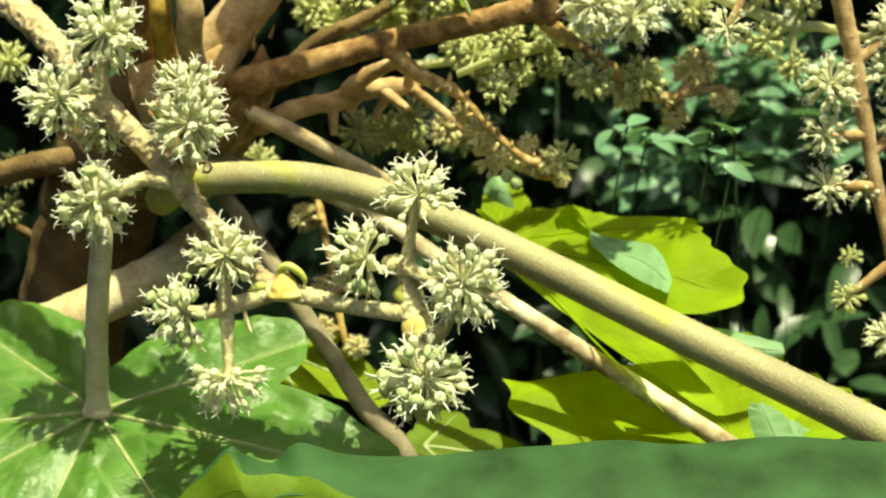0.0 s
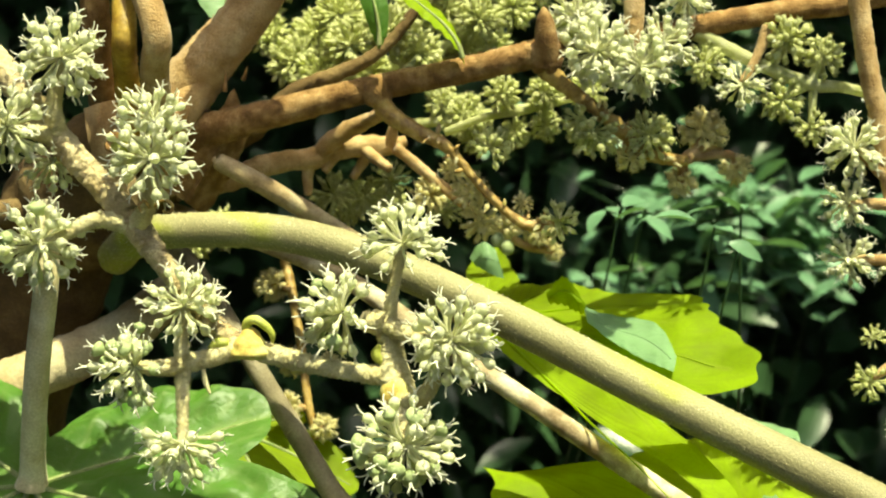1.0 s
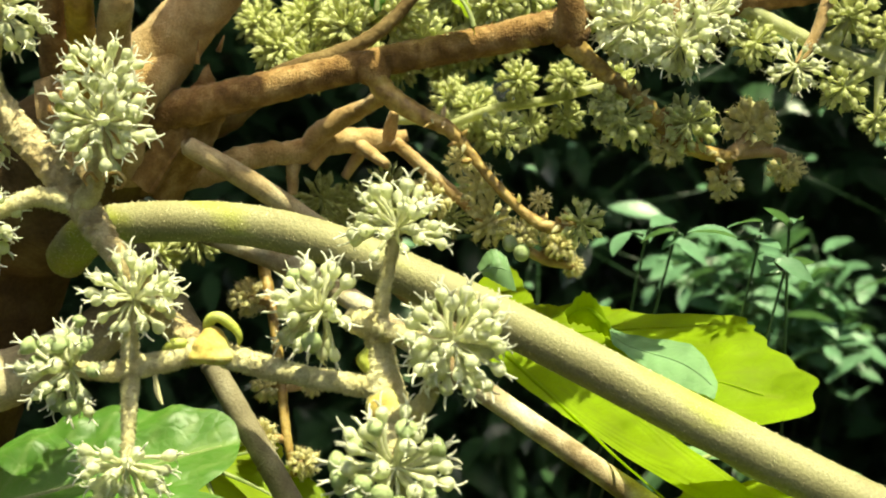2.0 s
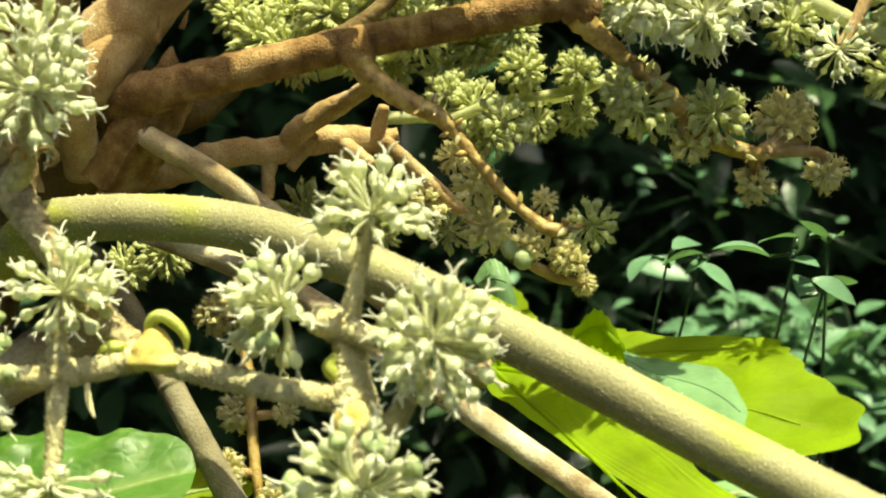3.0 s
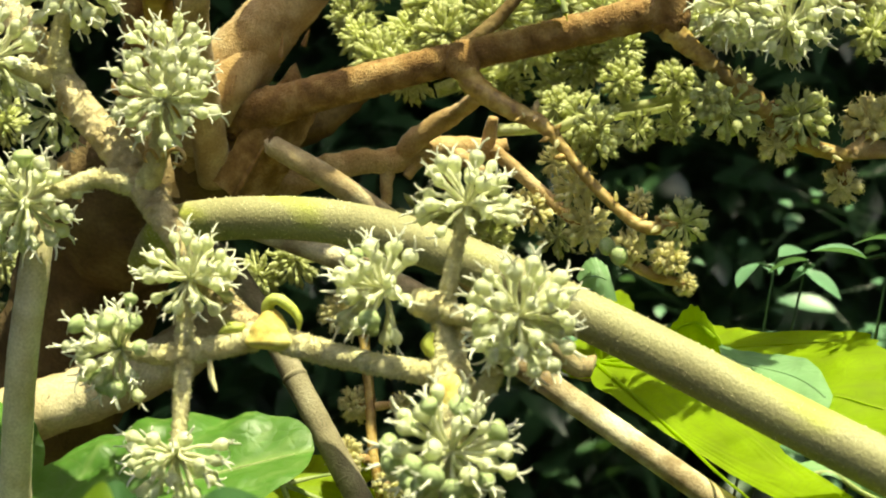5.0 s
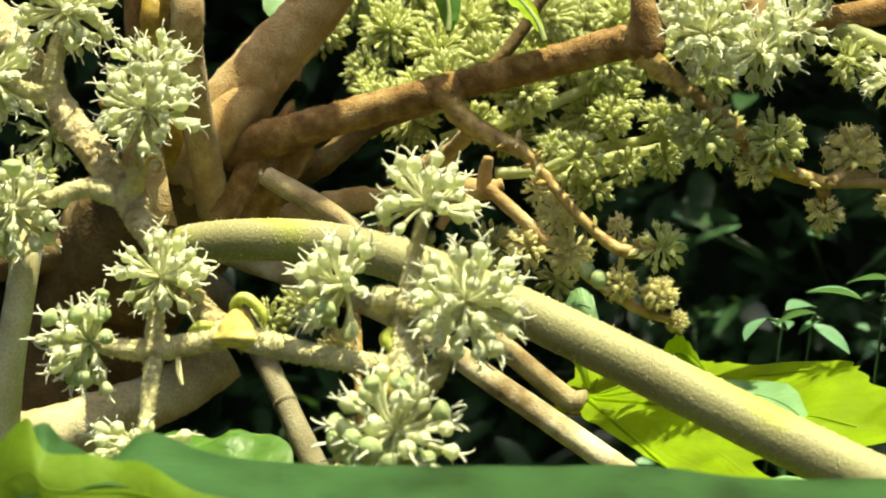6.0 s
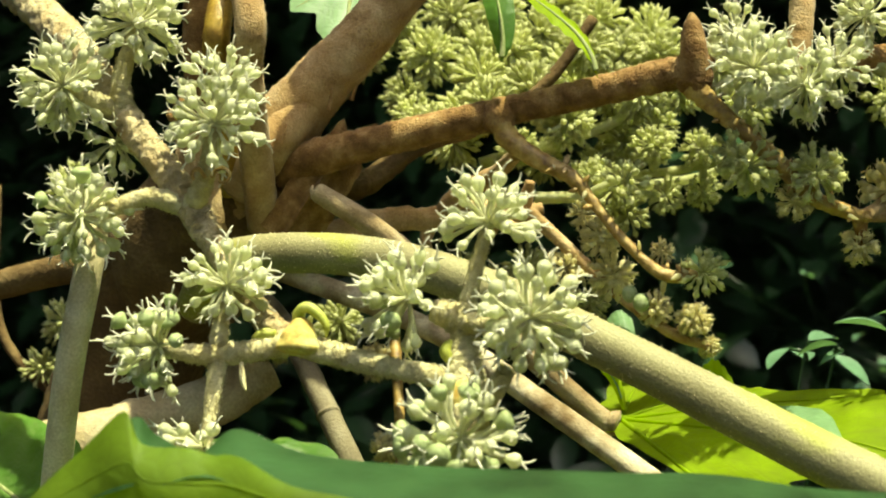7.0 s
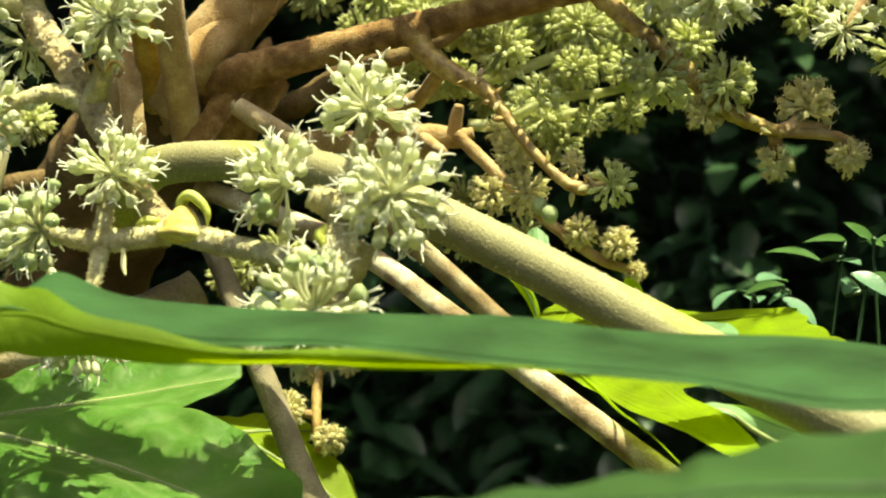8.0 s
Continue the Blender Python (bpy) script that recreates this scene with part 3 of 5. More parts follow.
# ---- the front flower panicle ----
def front_panicle():
    ob = thing("flower_panicle", (-0.0852, 0.0500, 1.5911), "cream felted flower branch with ball-shaped pale green umbels", "flower cluster", "flower panicles")
    # main stalk, from the crown down to the first knuckle
    stem("peduncle", [(-0.1164, 0.0600, 1.6225, 0.0056), (-0.0931, 0.0450, 1.6026, 0.0053), (-0.0765, 0.0300, 1.5869, 0.0048), (-0.0589, 0.0200, 1.5653, 0.0044), (-0.0460, 0.0150, 1.5510, 0.0041), (-0.0341, 0.0120, 1.5360, 0.0042),
                      (-0.0267, 0.0080, 1.5260, 0.0034), (-0.0133, 0.0030, 1.5088, 0.0033), (-0.0033, 0.0000, 1.4983, 0.0037)], M_FELT_TAN, ob, "tan felted stalk with a crumbly skin", segs=40, n=420, rough=0.26, grain=460, fuzz=7000, hair=0.0007)
    # knuckle with its hooked bract
    stem("knuckle", [(0.0013, -0.0040, 1.4947, 0.0040), (0.0014, -0.0040, 1.4961, 0.0062), (0.0015, -0.0040, 1.4989, 0.0054), (0.0017, -0.0040, 1.5019, 0.0036), (0.0017, -0.0040, 1.5037, 0.0024), (0.0017, -0.0040, 1.5047, 0.0010)], M_NODE, ob, "yellow cone-shaped joint", segs=20, n=40, rough=0.10, grain=320)
    stem("bract", [(0.0007, -0.0030, 1.5033, 0.0015), (0.0008, -0.0040, 1.5054, 0.0016), (0.0020, -0.0050, 1.5069, 0.0015), (0.0041, -0.0060, 1.5070, 0.0015), (0.0063, -0.0060, 1.5055, 0.0014), (0.0081, -0.0060, 1.5037, 0.0012), (0.0090, -0.0060, 1.5018, 0.0009), (0.0088, -0.0050, 1.4994, 0.0003)], M_HOOK, ob, "curled yellow-green hooked bract", segs=10, n=40, rough=0.03)
    stem("bract", [(-0.0051, -0.0040, 1.5001, 0.0012), (-0.0087, -0.0040, 1.5000, 0.0016), (-0.0114, -0.0040, 1.4987, 0.0006)], M_HOOK, ob, segs=10, n=16)
    # branch to the right, and its node
    stem("branch", [(0.0018, -0.0020, 1.4976, 0.0032), (0.0153, -0.0060, 1.4939, 0.0030), (0.0296, -0.0100, 1.4907, 0.0026), (0.0455, -0.0120, 1.4880, 0.0030)], M_FELT, ob, segs=28, n=162, rough=0.20, grain=600, fuzz=1500)
    stem("branch", [(0.0489, -0.0180, 1.4768, 0.0050), (0.0480, -0.0140, 1.4843, 0.0052), (0.0464, -0.0100, 1.4927, 0.0044), (0.0460, -0.0080, 1.4997, 0.0036), (0.0444, -0.0080, 1.5042, 0.0040), (0.0382, -0.0120, 1.5061, 0.0030)], M_FELT, ob, segs=28, n=144, rough=0.20, grain=600, fuzz=1500)
    bm = bmesh.new()
    blob(bm, (0.0476, -0.0160, 1.4819), (0.0055, 0.005, 0.0065), rough=0.15, grain=300, u=16, v=12)
    part("knuckle", bm, M_NODE, ob, "yellow swollen joint")
    stem("bract", [(0.0436, -0.0120, 1.4922, 0.0010), (0.0415, -0.0120, 1.4953, 0.0016), (0.0427, -0.0120, 1.4985, 0.0006)], M_HOOK, ob, "small green bract", segs=10, n=16)
    stem("branch", [(0.0458, -0.0080, 1.5042, 0.0022), (0.0474, -0.0090, 1.5140, 0.0018), (0.0506, -0.0100, 1.5273, 0.0015)], M_FELT, ob, segs=22, n=90, rough=0.20, grain=675, fuzz=900)
    stem("branch", [(0.0458, -0.0100, 1.5035, 0.0026), (0.0547, -0.0220, 1.5011, 0.0020), (0.0638, -0.0340, 1.5013, 0.0016)], M_FELT, ob, segs=22, n=72, rough=0.20, grain=675, fuzz=900)
    stem("branch", [(0.0487, -0.0180, 1.4786, 0.0036), (0.0560, -0.0280, 1.4841, 0.0024), (0.0593, -0.0300, 1.4894, 0.0018)], M_FELT, ob, segs=22, n=72, rough=0.20, grain=675, fuzz=900)
    stem("branch", [(0.0490, -0.0180, 1.4786, 0.0040), (0.0494, -0.0300, 1.4743, 0.0026), (0.0495, -0.0400, 1.4704, 0.0016)], M_FELT, ob, segs=22, n=72, rough=0.20, grain=675, fuzz=900)
    # branch to the left with three umbels
    stem("branch", [(-0.0027, -0.0020, 1.4978, 0.0032), (-0.0116, -0.0040, 1.4953, 0.0028), (-0.0194, -0.0060, 1.4940, 0.0028), (-0.0260, -0.0100, 1.4935, 0.0022), (-0.0333, -0.0140, 1.4946, 0.0016)], M_FELT, ob, segs=26, n=126, rough=0.20, grain=600, fuzz=1500)
    stem("branch", [(-0.0199, -0.0060, 1.4940, 0.0024), (-0.0196, -0.0060, 1.5021, 0.0019), (-0.0185, -0.0060, 1.5114, 0.0015)], M_FELT, ob, segs=22, n=72, rough=0.20, grain=675, fuzz=900)
    stem("branch", [(-0.0198, -0.0060, 1.4935, 0.0025), (-0.0199, -0.0070, 1.4843, 0.0019), (-0.0205, -0.0100, 1.4696, 0.0015)], M_FELT, ob, segs=22, n=90, rough=0.20, grain=675, fuzz=900)
    stem("bract", [(-0.0133, -0.0060, 1.4920, 0.0006), (-0.0125, -0.0070, 1.4876, 0.0008), (-0.0111, -0.0080, 1.4844, 0.0003)], M_FELT, ob, "small withered bract", segs=8, n=12)
    bm = bmesh.new()
    blob(bm, (-0.0376, 0.0040, 1.5634), (0.0030, 0.0030, 0.0028), u=14, v=10)
    part("green_bud", bm, M_HOOK, ob, "shiny bright green bud")
    for m, e in (((-0.0407, 0.0080, 1.5664), (-0.0415, 0.0080, 1.5684)), ((-0.0421, 0.0080, 1.5630), (-0.0429, 0.0080, 1.5651)), ((-0.0391, 0.0080, 1.5670), (-0.0399, 0.0080, 1.5691))):
        stem("bract", [(-0.0391, 0.0080, 1.5623, 0.0008), (*m, 0.0011), (*e, 0.0003)], M_RUST, ob, "withered rusty bract", segs=8, n=12)
    stem("bract", [(-0.0270, 0.0010, 1.5440, 0.0007), (-0.0250, -0.0010, 1.5455, 0.0006), (-0.0225, -0.0020, 1.5456, 0.0006), (-0.0211, -0.0020, 1.5438, 0.0005), (-0.0225, -0.0010, 1.5418, 0.0005), (-0.0246, 0.0000, 1.5425, 0.0004)], M_GOLD, ob, "curled withered bract", segs=6, n=26)
    stem("bract", [(-0.0289, 0.0010, 1.5437, 0.0007), (-0.0303, -0.0010, 1.5459, 0.0006), (-0.0318, -0.0020, 1.5445, 0.0005), (-0.0313, -0.0010, 1.5425, 0.0004)], M_GOLD, ob, "curled withered bract", segs=6, n=20)
    # side stalks higher up
    stem("branch", [(-0.0353, 0.0120, 1.5374, 0.0036), (-0.0309, 0.0060, 1.5424, 0.0026), (-0.0291, 0.0040, 1.5478, 0.0024), (-0.0278, 0.0020, 1.5586, 0.0020)], M_FELT, ob, segs=22, n=90, rough=0.20, grain=675, fuzz=900)
    stem("branch", [(-0.0379, 0.0120, 1.5388, 0.0034), (-0.0476, 0.0100, 1.5401, 0.0024), (-0.0565, 0.0080, 1.5365, 0.0022), (-0.0643, 0.0060, 1.5340, 0.0016)], M_FELT, ob, segs=22, n=90, rough=0.20, grain=675, fuzz=900)
    stem("branch", [(-0.0602, 0.0200, 1.5654, 0.0036), (-0.0610, 0.0180, 1.5774, 0.0026), (-0.0572, 0.0160, 1.5919, 0.0020)], M_FELT, ob, segs=22, n=90, rough=0.20, grain=675, fuzz=900)
    stem("branch", [(-0.0628, 0.0200, 1.5683, 0.0030), (-0.0684, 0.0120, 1.5698, 0.0022), (-0.0731, 0.0050, 1.5710, 0.0016)], M_FELT, ob, segs=22, n=72, rough=0.20, grain=675, fuzz=900)
    for px, rad, axis, cnt, spread, bry in (
        ((0.0513, -0.0107, 1.5296), 0.0150, (0.1, -0.3, 1), 35, 0.72, 0.0),
        ((0.0315, -0.0140, 1.5088), 0.0160, (-1, -0.4, 0.1), 35, 0.66, 0.28),
        ((0.0647, -0.0340, 1.5013), 0.0158, (0.5, -1, 0), 48, 0.85, 0.0),
        ((0.0495, -0.0400, 1.4708), 0.0170, (0, -1, -0.5), 48, 0.85, 0.3),
        ((-0.0184, -0.0060, 1.5124), 0.0145, (0.1, -0.7, 0.7), 35, 0.75, 0.0),
        ((-0.0336, -0.0140, 1.4947), 0.0150, (-1, -0.5, -0.1), 38, 0.70, 0.45),
        ((-0.0207, -0.0100, 1.4694), 0.0150, (0, -0.4, -1), 30, 0.60, 0.05),
    ) + (
        ((-0.0277, 0.0020, 1.5595), 0.0160, (-0.1, -0.5, 0.6), 44, 0.85, 0.0),
        ((-0.0274, 0.0060, 1.5712), 0.0135, (0.1, -0.2, 1), 30, 0.65, 0.0),
        ((-0.0652, 0.0060, 1.5337), 0.0152, (-0.4, -0.8, 0), 44, 0.85, 0.03),
        ((-0.0571, 0.0160, 1.5937), 0.0160, (0.2, -0.6, 0.6), 47, 0.9, 0.0),
        ((-0.0736, 0.0050, 1.5710), 0.0155, (-0.6, -0.7, 0), 44, 0.9, 0.0),
        ((-0.0631, 0.0240, 1.5599), 0.0120, (0.2, -0.5, -1), 25, 0.7, 0.0),
    ):
        umbel(ob, px, rad, axis, int(cnt * 1.05), spread, seed=int(abs(px[0]) * 9000 + cnt), berries=bry, flower=0.29)


# ---- crown of the plant: trunk, leaf stalks, leaves ----
def trunk():
    ob = thing("rice_paper_plant", (-0.16, 0.2, 0.0), "thick brown felted trunk of a rice-paper plant", "plant")
    stem("trunk", [(-0.20, 0.22, 0.0, 0.030), (-0.18, 0.21, 0.7, 0.028), (-0.13, 0.18, 1.36, 0.024), (-0.0922, 0.1500, 1.5197, 0.026), (-0.0641, 0.1180, 1.5492, 0.027), (-0.0459, 0.1050, 1.5664, 0.022), (-0.0386, 0.1000, 1.5790, 0.012)], M_BARK, ob, segs=28, n=160, rough=0.08, grain=90)
    stem("limb", [(-0.0509, 0.1050, 1.5526, 0.014), (-0.0350, 0.0900, 1.5744, 0.0125), (-0.0173, 0.0820, 1.5944, 0.0100), (-0.0027, 0.0800, 1.6102, 0.0088), (0.0149, 0.0800, 1.6334, 0.0080), (0.0435, 0.0800, 1.6687, 0.008)], M_TAN, ob, "tan felted limb", segs=26, n=120, rough=0.06, grain=260, fuzz=3500)
    stem("limb", [(-0.0433, 0.0880, 1.5623, 0.0075), (-0.0313, 0.0790, 1.5725, 0.0078), (-0.0217, 0.0790, 1.5839, 0.0062), (-0.0147, 0.0830, 1.5957, 0.0050)], M_TAN, ob, "papery tan sheath", segs=18, n=60, rough=0.08, grain=200)
    # papery leaf bases that wrap the crown, torn along their upper edge
    for top, bottom, mat, lab in (
        ([(-0.008, 0.086, 1.5860), (-0.016, 0.080, 1.5735), (-0.024, 0.079, 1.5620), (-0.033, 0.080, 1.5470)], [(-0.003, 0.094, 1.5700), (-0.008, 0.092, 1.5590), (-0.014, 0.094, 1.5490), (-0.022, 0.098, 1.5380)], M_RUST, "dark brown papery leaf base"),
        ([(-0.062, 0.078, 1.5800), (-0.060, 0.074, 1.5680), (-0.057, 0.074, 1.5560), (-0.054, 0.078, 1.5430)], [(-0.050, 0.080, 1.5820), (-0.047, 0.075, 1.5690), (-0.044, 0.074, 1.5560), (-0.042, 0.078, 1.5430)], M_TAN, "tan papery leaf base"),
    ):
        strip_leaf("leaf_base", top, bottom, mat, ob, seed=len(lab), bulge=0.004, n=50, label=lab, vein_mat=mat)
    for a, b in (((-0.0100, 0.0700, 1.5830), (-0.0093, 0.0690, 1.5905)), ((-0.0240, 0.0665, 1.5720), (-0.0225, 0.0655, 1.5775)), ((-0.0035, 0.0715, 1.5870), (-0.0015, 0.0705, 1.5920))):
        stem("torn_tip", [(*a, 0.0009), (*(Vector(a).lerp(Vector(b), 0.5)), 0.0006), (*b, 0.0002)], M_RUST, ob, segs=8, n=12, rough=0.1)
    return ob


def leaf_thing(label, pts, mat, n=140, rough=0.03, grain=900, segs=24, ridge=0.0, category="leaf", group="plant leaves", name="leaf", fuzz=0):
    ob = thing(name, pts[0][:3], label, category, group)
    stem("stalk", pts, mat, ob, segs=segs, n=n, rough=rough, grain=grain, ridge=ridge, fuzz=fuzz, hair=0.0007, wool_mat=M_PALE if mat is M_PETIOLE else mat)
    return ob


def leaves():
    big = leaf_thing("dark green drooping leaf on a thick pale green stalk", [(-0.056, 0.096, 1.524, 0.0070), (-0.045, 0.075, 1.531, 0.0068), (-0.0281, 0.0604, 1.534, 0.0062), (0.0064, 0.0525, 1.5325, 0.0063), (0.0400, 0.0420, 1.5230, 0.0064), (0.0840, 0.0290, 1.5020, 0.0065), (0.1380, 0.0085, 1.4730, 0.0067), (0.2087, -0.0207, 1.4356, 0.0072), (0.29, -0.06, 1.39, 0.0085)],
                     M_PETIOLE, n=280, rough=0.010, grain=1400, ridge=0.012, fuzz=3500)
    ob = leaf_thing("leaf painted backlit yellow-green on a tan felted stalk", [(-0.0146, 0.0764, 1.5587, 0.0008), (-0.0142, 0.0765, 1.5584, 0.0027), (-0.0110, 0.0772, 1.5564, 0.0033), (0.0090, 0.0800, 1.5442, 0.0036), (0.0460, 0.1060, 1.5171, 0.0035), (0.0758, 0.1190, 1.4929, 0.0037), (0.0822, 0.1185, 1.4912, 0.0040)], M_STALK)
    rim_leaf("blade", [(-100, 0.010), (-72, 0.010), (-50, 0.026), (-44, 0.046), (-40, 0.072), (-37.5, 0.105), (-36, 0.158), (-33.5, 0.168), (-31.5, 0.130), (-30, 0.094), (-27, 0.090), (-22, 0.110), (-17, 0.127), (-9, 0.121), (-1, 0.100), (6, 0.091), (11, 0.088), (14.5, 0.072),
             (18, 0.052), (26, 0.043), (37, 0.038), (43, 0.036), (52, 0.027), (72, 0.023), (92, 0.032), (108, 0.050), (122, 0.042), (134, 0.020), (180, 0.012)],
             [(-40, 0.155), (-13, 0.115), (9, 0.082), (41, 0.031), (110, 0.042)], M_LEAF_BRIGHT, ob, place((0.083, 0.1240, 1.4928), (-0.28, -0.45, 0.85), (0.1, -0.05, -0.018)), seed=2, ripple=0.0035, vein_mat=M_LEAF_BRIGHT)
    # folded-over margin, showing the matt grey-green face
    strip_leaf("fold", [(0.1200, 0.1000, 1.4985), (0.1242, 0.0940, 1.4962), (0.1319, 0.0870, 1.4948), (0.1420, 0.0800, 1.4938), (0.1462, 0.0710, 1.4900), (0.1480, 0.0590, 1.4830)], [(0.1200, 0.0880, 1.4928), (0.1255, 0.0760, 1.4876), (0.1308, 0.0670, 1.4845), (0.1360, 0.0590, 1.4815), (0.1410, 0.0520, 1.4795), (0.1450, 0.0470, 1.4779)], M_LEAF_PALE, ob, seed=4, bulge=0.0015, n=60, label="grey-green folded margin", vein_mat=M_LEAF_PALE, rib=0.0003, wave=0.0003)
    strip_leaf("folded_tip", [(0.0735, 0.1000, 1.5095), (0.0768, 0.0985, 1.5050), (0.0808, 0.0975, 1.4998), (0.0838, 0.1000, 1.4930)], [(0.0765, 0.1000, 1.5098), (0.0812, 0.0985, 1.5048), (0.0842, 0.0975, 1.4990), (0.0852, 0.1000, 1.4930)], M_LEAF_BRIGHT, ob, seed=23, bulge=0.0015, n=30, label="narrow curled lobe", vein_mat=M_LEAF_PALE, rib=0.0003, wave=0.0003)
    strip_leaf("fold", [(0.1350, 0.0460, 1.4645), (0.1449, 0.0470, 1.4655), (0.1617, 0.0500, 1.4626), (0.1784, 0.0520, 1.4590), (0.1889, 0.0520, 1.4561)], [(0.1348, 0.0440, 1.4603), (0.1444, 0.0400, 1.4621), (0.1588, 0.0420, 1.4536), (0.1737, 0.0450, 1.4513), (0.1885, 0.0470, 1.4518)], M_LEAF_PALE, ob, seed=5, bulge=0.002, n=50, label="curled grey-green margin", vein_mat=M_LEAF_PALE, rib=0.0003, wave=0.0003)
    stem("rim", [(0.1378, 0.0410, 1.4542, 0.0004), (0.1350, 0.0420, 1.4576, 0.0006), (0.1369, 0.0400, 1.4607, 0.0007), (0.1444, 0.0395, 1.4620, 0.0007), (0.1527, 0.0400, 1.4568, 0.0007), (0.1648, 0.0420, 1.4520, 0.0006), (0.1796, 0.0450, 1.4516, 0.0004)], M_VEIN, ob, "pale curled rim", segs=8, n=50)
    strip_leaf("folded_tip", [(0.0770, 0.0950, 1.5178), (0.0797, 0.0940, 1.5228), (0.0828, 0.0930, 1.5244), (0.0865, 0.0930, 1.5218)], [(0.0787, 0.0900, 1.5148), (0.0825, 0.0880, 1.5129), (0.0864, 0.0880, 1.5113), (0.0894, 0.0900, 1.5106)], M_LEAF_PALE, ob, seed=21, bulge=0.002, n=30, label="grey-green folded lobe tip", vein_mat=M_LEAF_PALE, rib=0.0003, wave=0.0003)
    strip_leaf("folded_tip", [(0.1056, 0.0960, 1.5023), (0.1115, 0.0950, 1.5089), (0.1157, 0.0940, 1.5063), (0.1204, 0.0940, 1.4977)], [(0.1069, 0.0980, 1.4987), (0.1124, 0.0970, 1.4977), (0.1167, 0.0960, 1.4952), (0.1212, 0.0960, 1.4929)], M_LEAF_BRIGHT, ob, seed=22, bulge=0.001, n=30, vein_mat=M_LEAF_BRIGHT)
    ob = leaf_thing("lobed leaf painted backlit bright green on a pale spotted stalk", [(-0.05, 0.115, 1.545, 0.0036), (0.02, 0.095, 1.518, 0.0036), (0.0628, 0.0700, 1.4902, 0.0036), (0.1156, 0.0500, 1.4535, 0.0037), (0.1673, 0.0300, 1.4175, 0.0039)], M_SPOT, n=160)
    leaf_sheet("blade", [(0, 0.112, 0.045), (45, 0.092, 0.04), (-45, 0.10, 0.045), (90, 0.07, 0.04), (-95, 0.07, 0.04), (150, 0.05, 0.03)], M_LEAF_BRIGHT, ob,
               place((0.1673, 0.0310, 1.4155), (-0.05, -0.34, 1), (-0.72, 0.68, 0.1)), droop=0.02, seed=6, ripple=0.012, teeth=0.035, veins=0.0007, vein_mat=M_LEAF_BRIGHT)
    ob = leaf_thing("grey-green crumpled leaf under the thick stalk", [(0.22, 0.07, 1.20, 0.003), (0.222, 0.055, 1.34, 0.0026), (0.2150, 0.042, 1.398, 0.0022), (0.2360, 0.0270, 1.3965, 0.0018)], M_STALK, n=40)
    strip_leaf("blade", [(0.173, 0.034, 1.437), (0.171, 0.033, 1.434), (0.172, 0.03, 1.426), (0.174, 0.026, 1.418), (0.175, 0.02, 1.409)],
               [(0.177, 0.036, 1.436), (0.183, 0.034, 1.432), (0.187, 0.03, 1.425), (0.19, 0.025, 1.418), (0.191, 0.018, 1.408)], M_LEAF_PALE, ob, seed=27, bulge=0.003, n=60, vein_mat=M_LEAF_PALE, rib=0.0004)
    strip_leaf("blade", [(0.183, 0.04, 1.432), (0.193, 0.038, 1.424), (0.205, 0.036, 1.417), (0.224, 0.034, 1.406), (0.239, 0.032, 1.401)],
               [(0.187, 0.036, 1.415), (0.192, 0.032, 1.407), (0.203, 0.028, 1.401), (0.219, 0.024, 1.396), (0.233, 0.022, 1.392)], M_LEAF_PALE, ob, seed=28, bulge=0.003, n=60, vein_mat=M_LEAF_PALE, rib=0.0004)
    shoot = leaf_thing("grey-brown slanting bare stem behind the flowers", [(-0.055, 0.115, 1.54, 0.0040), (-0.0298, 0.1050, 1.5203, 0.0036), (-0.0021, 0.0850, 1.4772, 0.0038), (0.0211, 0.0700, 1.4389, 0.0041), (0.0443, 0.0560, 1.3999, 0.005), (0.075, 0.045, 1.25, 0.006), (0.10, 0.05, 0.6, 0.007), (0.10, 0.05, 0.0, 0.008)], M_GREY, n=260, category="woody shoot", group="woody shoots", name="bare_shoot")
    for a, b in (((-0.0093, 0.0900, 1.4892), (-0.0085, 0.0895, 1.4878)), ((0.0091, 0.0775, 1.4587), (0.0099, 0.0770, 1.4573)), ((0.0283, 0.0657, 1.4268), (0.0291, 0.0650, 1.4255))):
        stem("leaf_scar", [(*a, 0.0037), (*(Vector(a).lerp(Vector(b), 0.5)), 0.0041), (*b, 0.0038)], M_GREY, shoot, segs=18, n=12, rough=0.04)
    ob = leaf_thing("broad green palmate leaf with pale veins, half in sun", [(-0.0668, 0.0240, 1.5465, 0.0040), (-0.0660, 0.0180, 1.5218, 0.0041), (-0.0715, 0.0240, 1.4932, 0.0042), (-0.0770, 0.036, 1.464, 0.0043), (-0.0785, 0.0405, 1.4535, 0.0047), (-0.0793, 0.042, 1.4485, 0.0060)], M_PALE)
    leaf_sheet("blade", [(-4, 0.130, 0.034), (33, 0.086, 0.036), (-42, 0.12, 0.040), (155, 0.085, 0.036), (195, 0.10, 0.045), (-90, 0.12, 0.045), (-135, 0.11, 0.045)], M_LEAF, ob,
               place((-0.0795, 0.042, 1.4485), (-0.10, -0.62, 0.78), (0.1185, -0.035, -0.019)), droop=0.04, seed=1, gap=0.22, pucker=0.0030)
    # leaf seen along its edge, near the camera
    ob = big
    stem("stalk_end", [(0.285, -0.058, 1.393, 0.0082), (0.30, -0.085, 1.405, 0.0068), (0.275, -0.105, 1.43, 0.005), (0.24, -0.108, 1.438, 0.003)], M_PETIOLE, ob, segs=16, n=40)
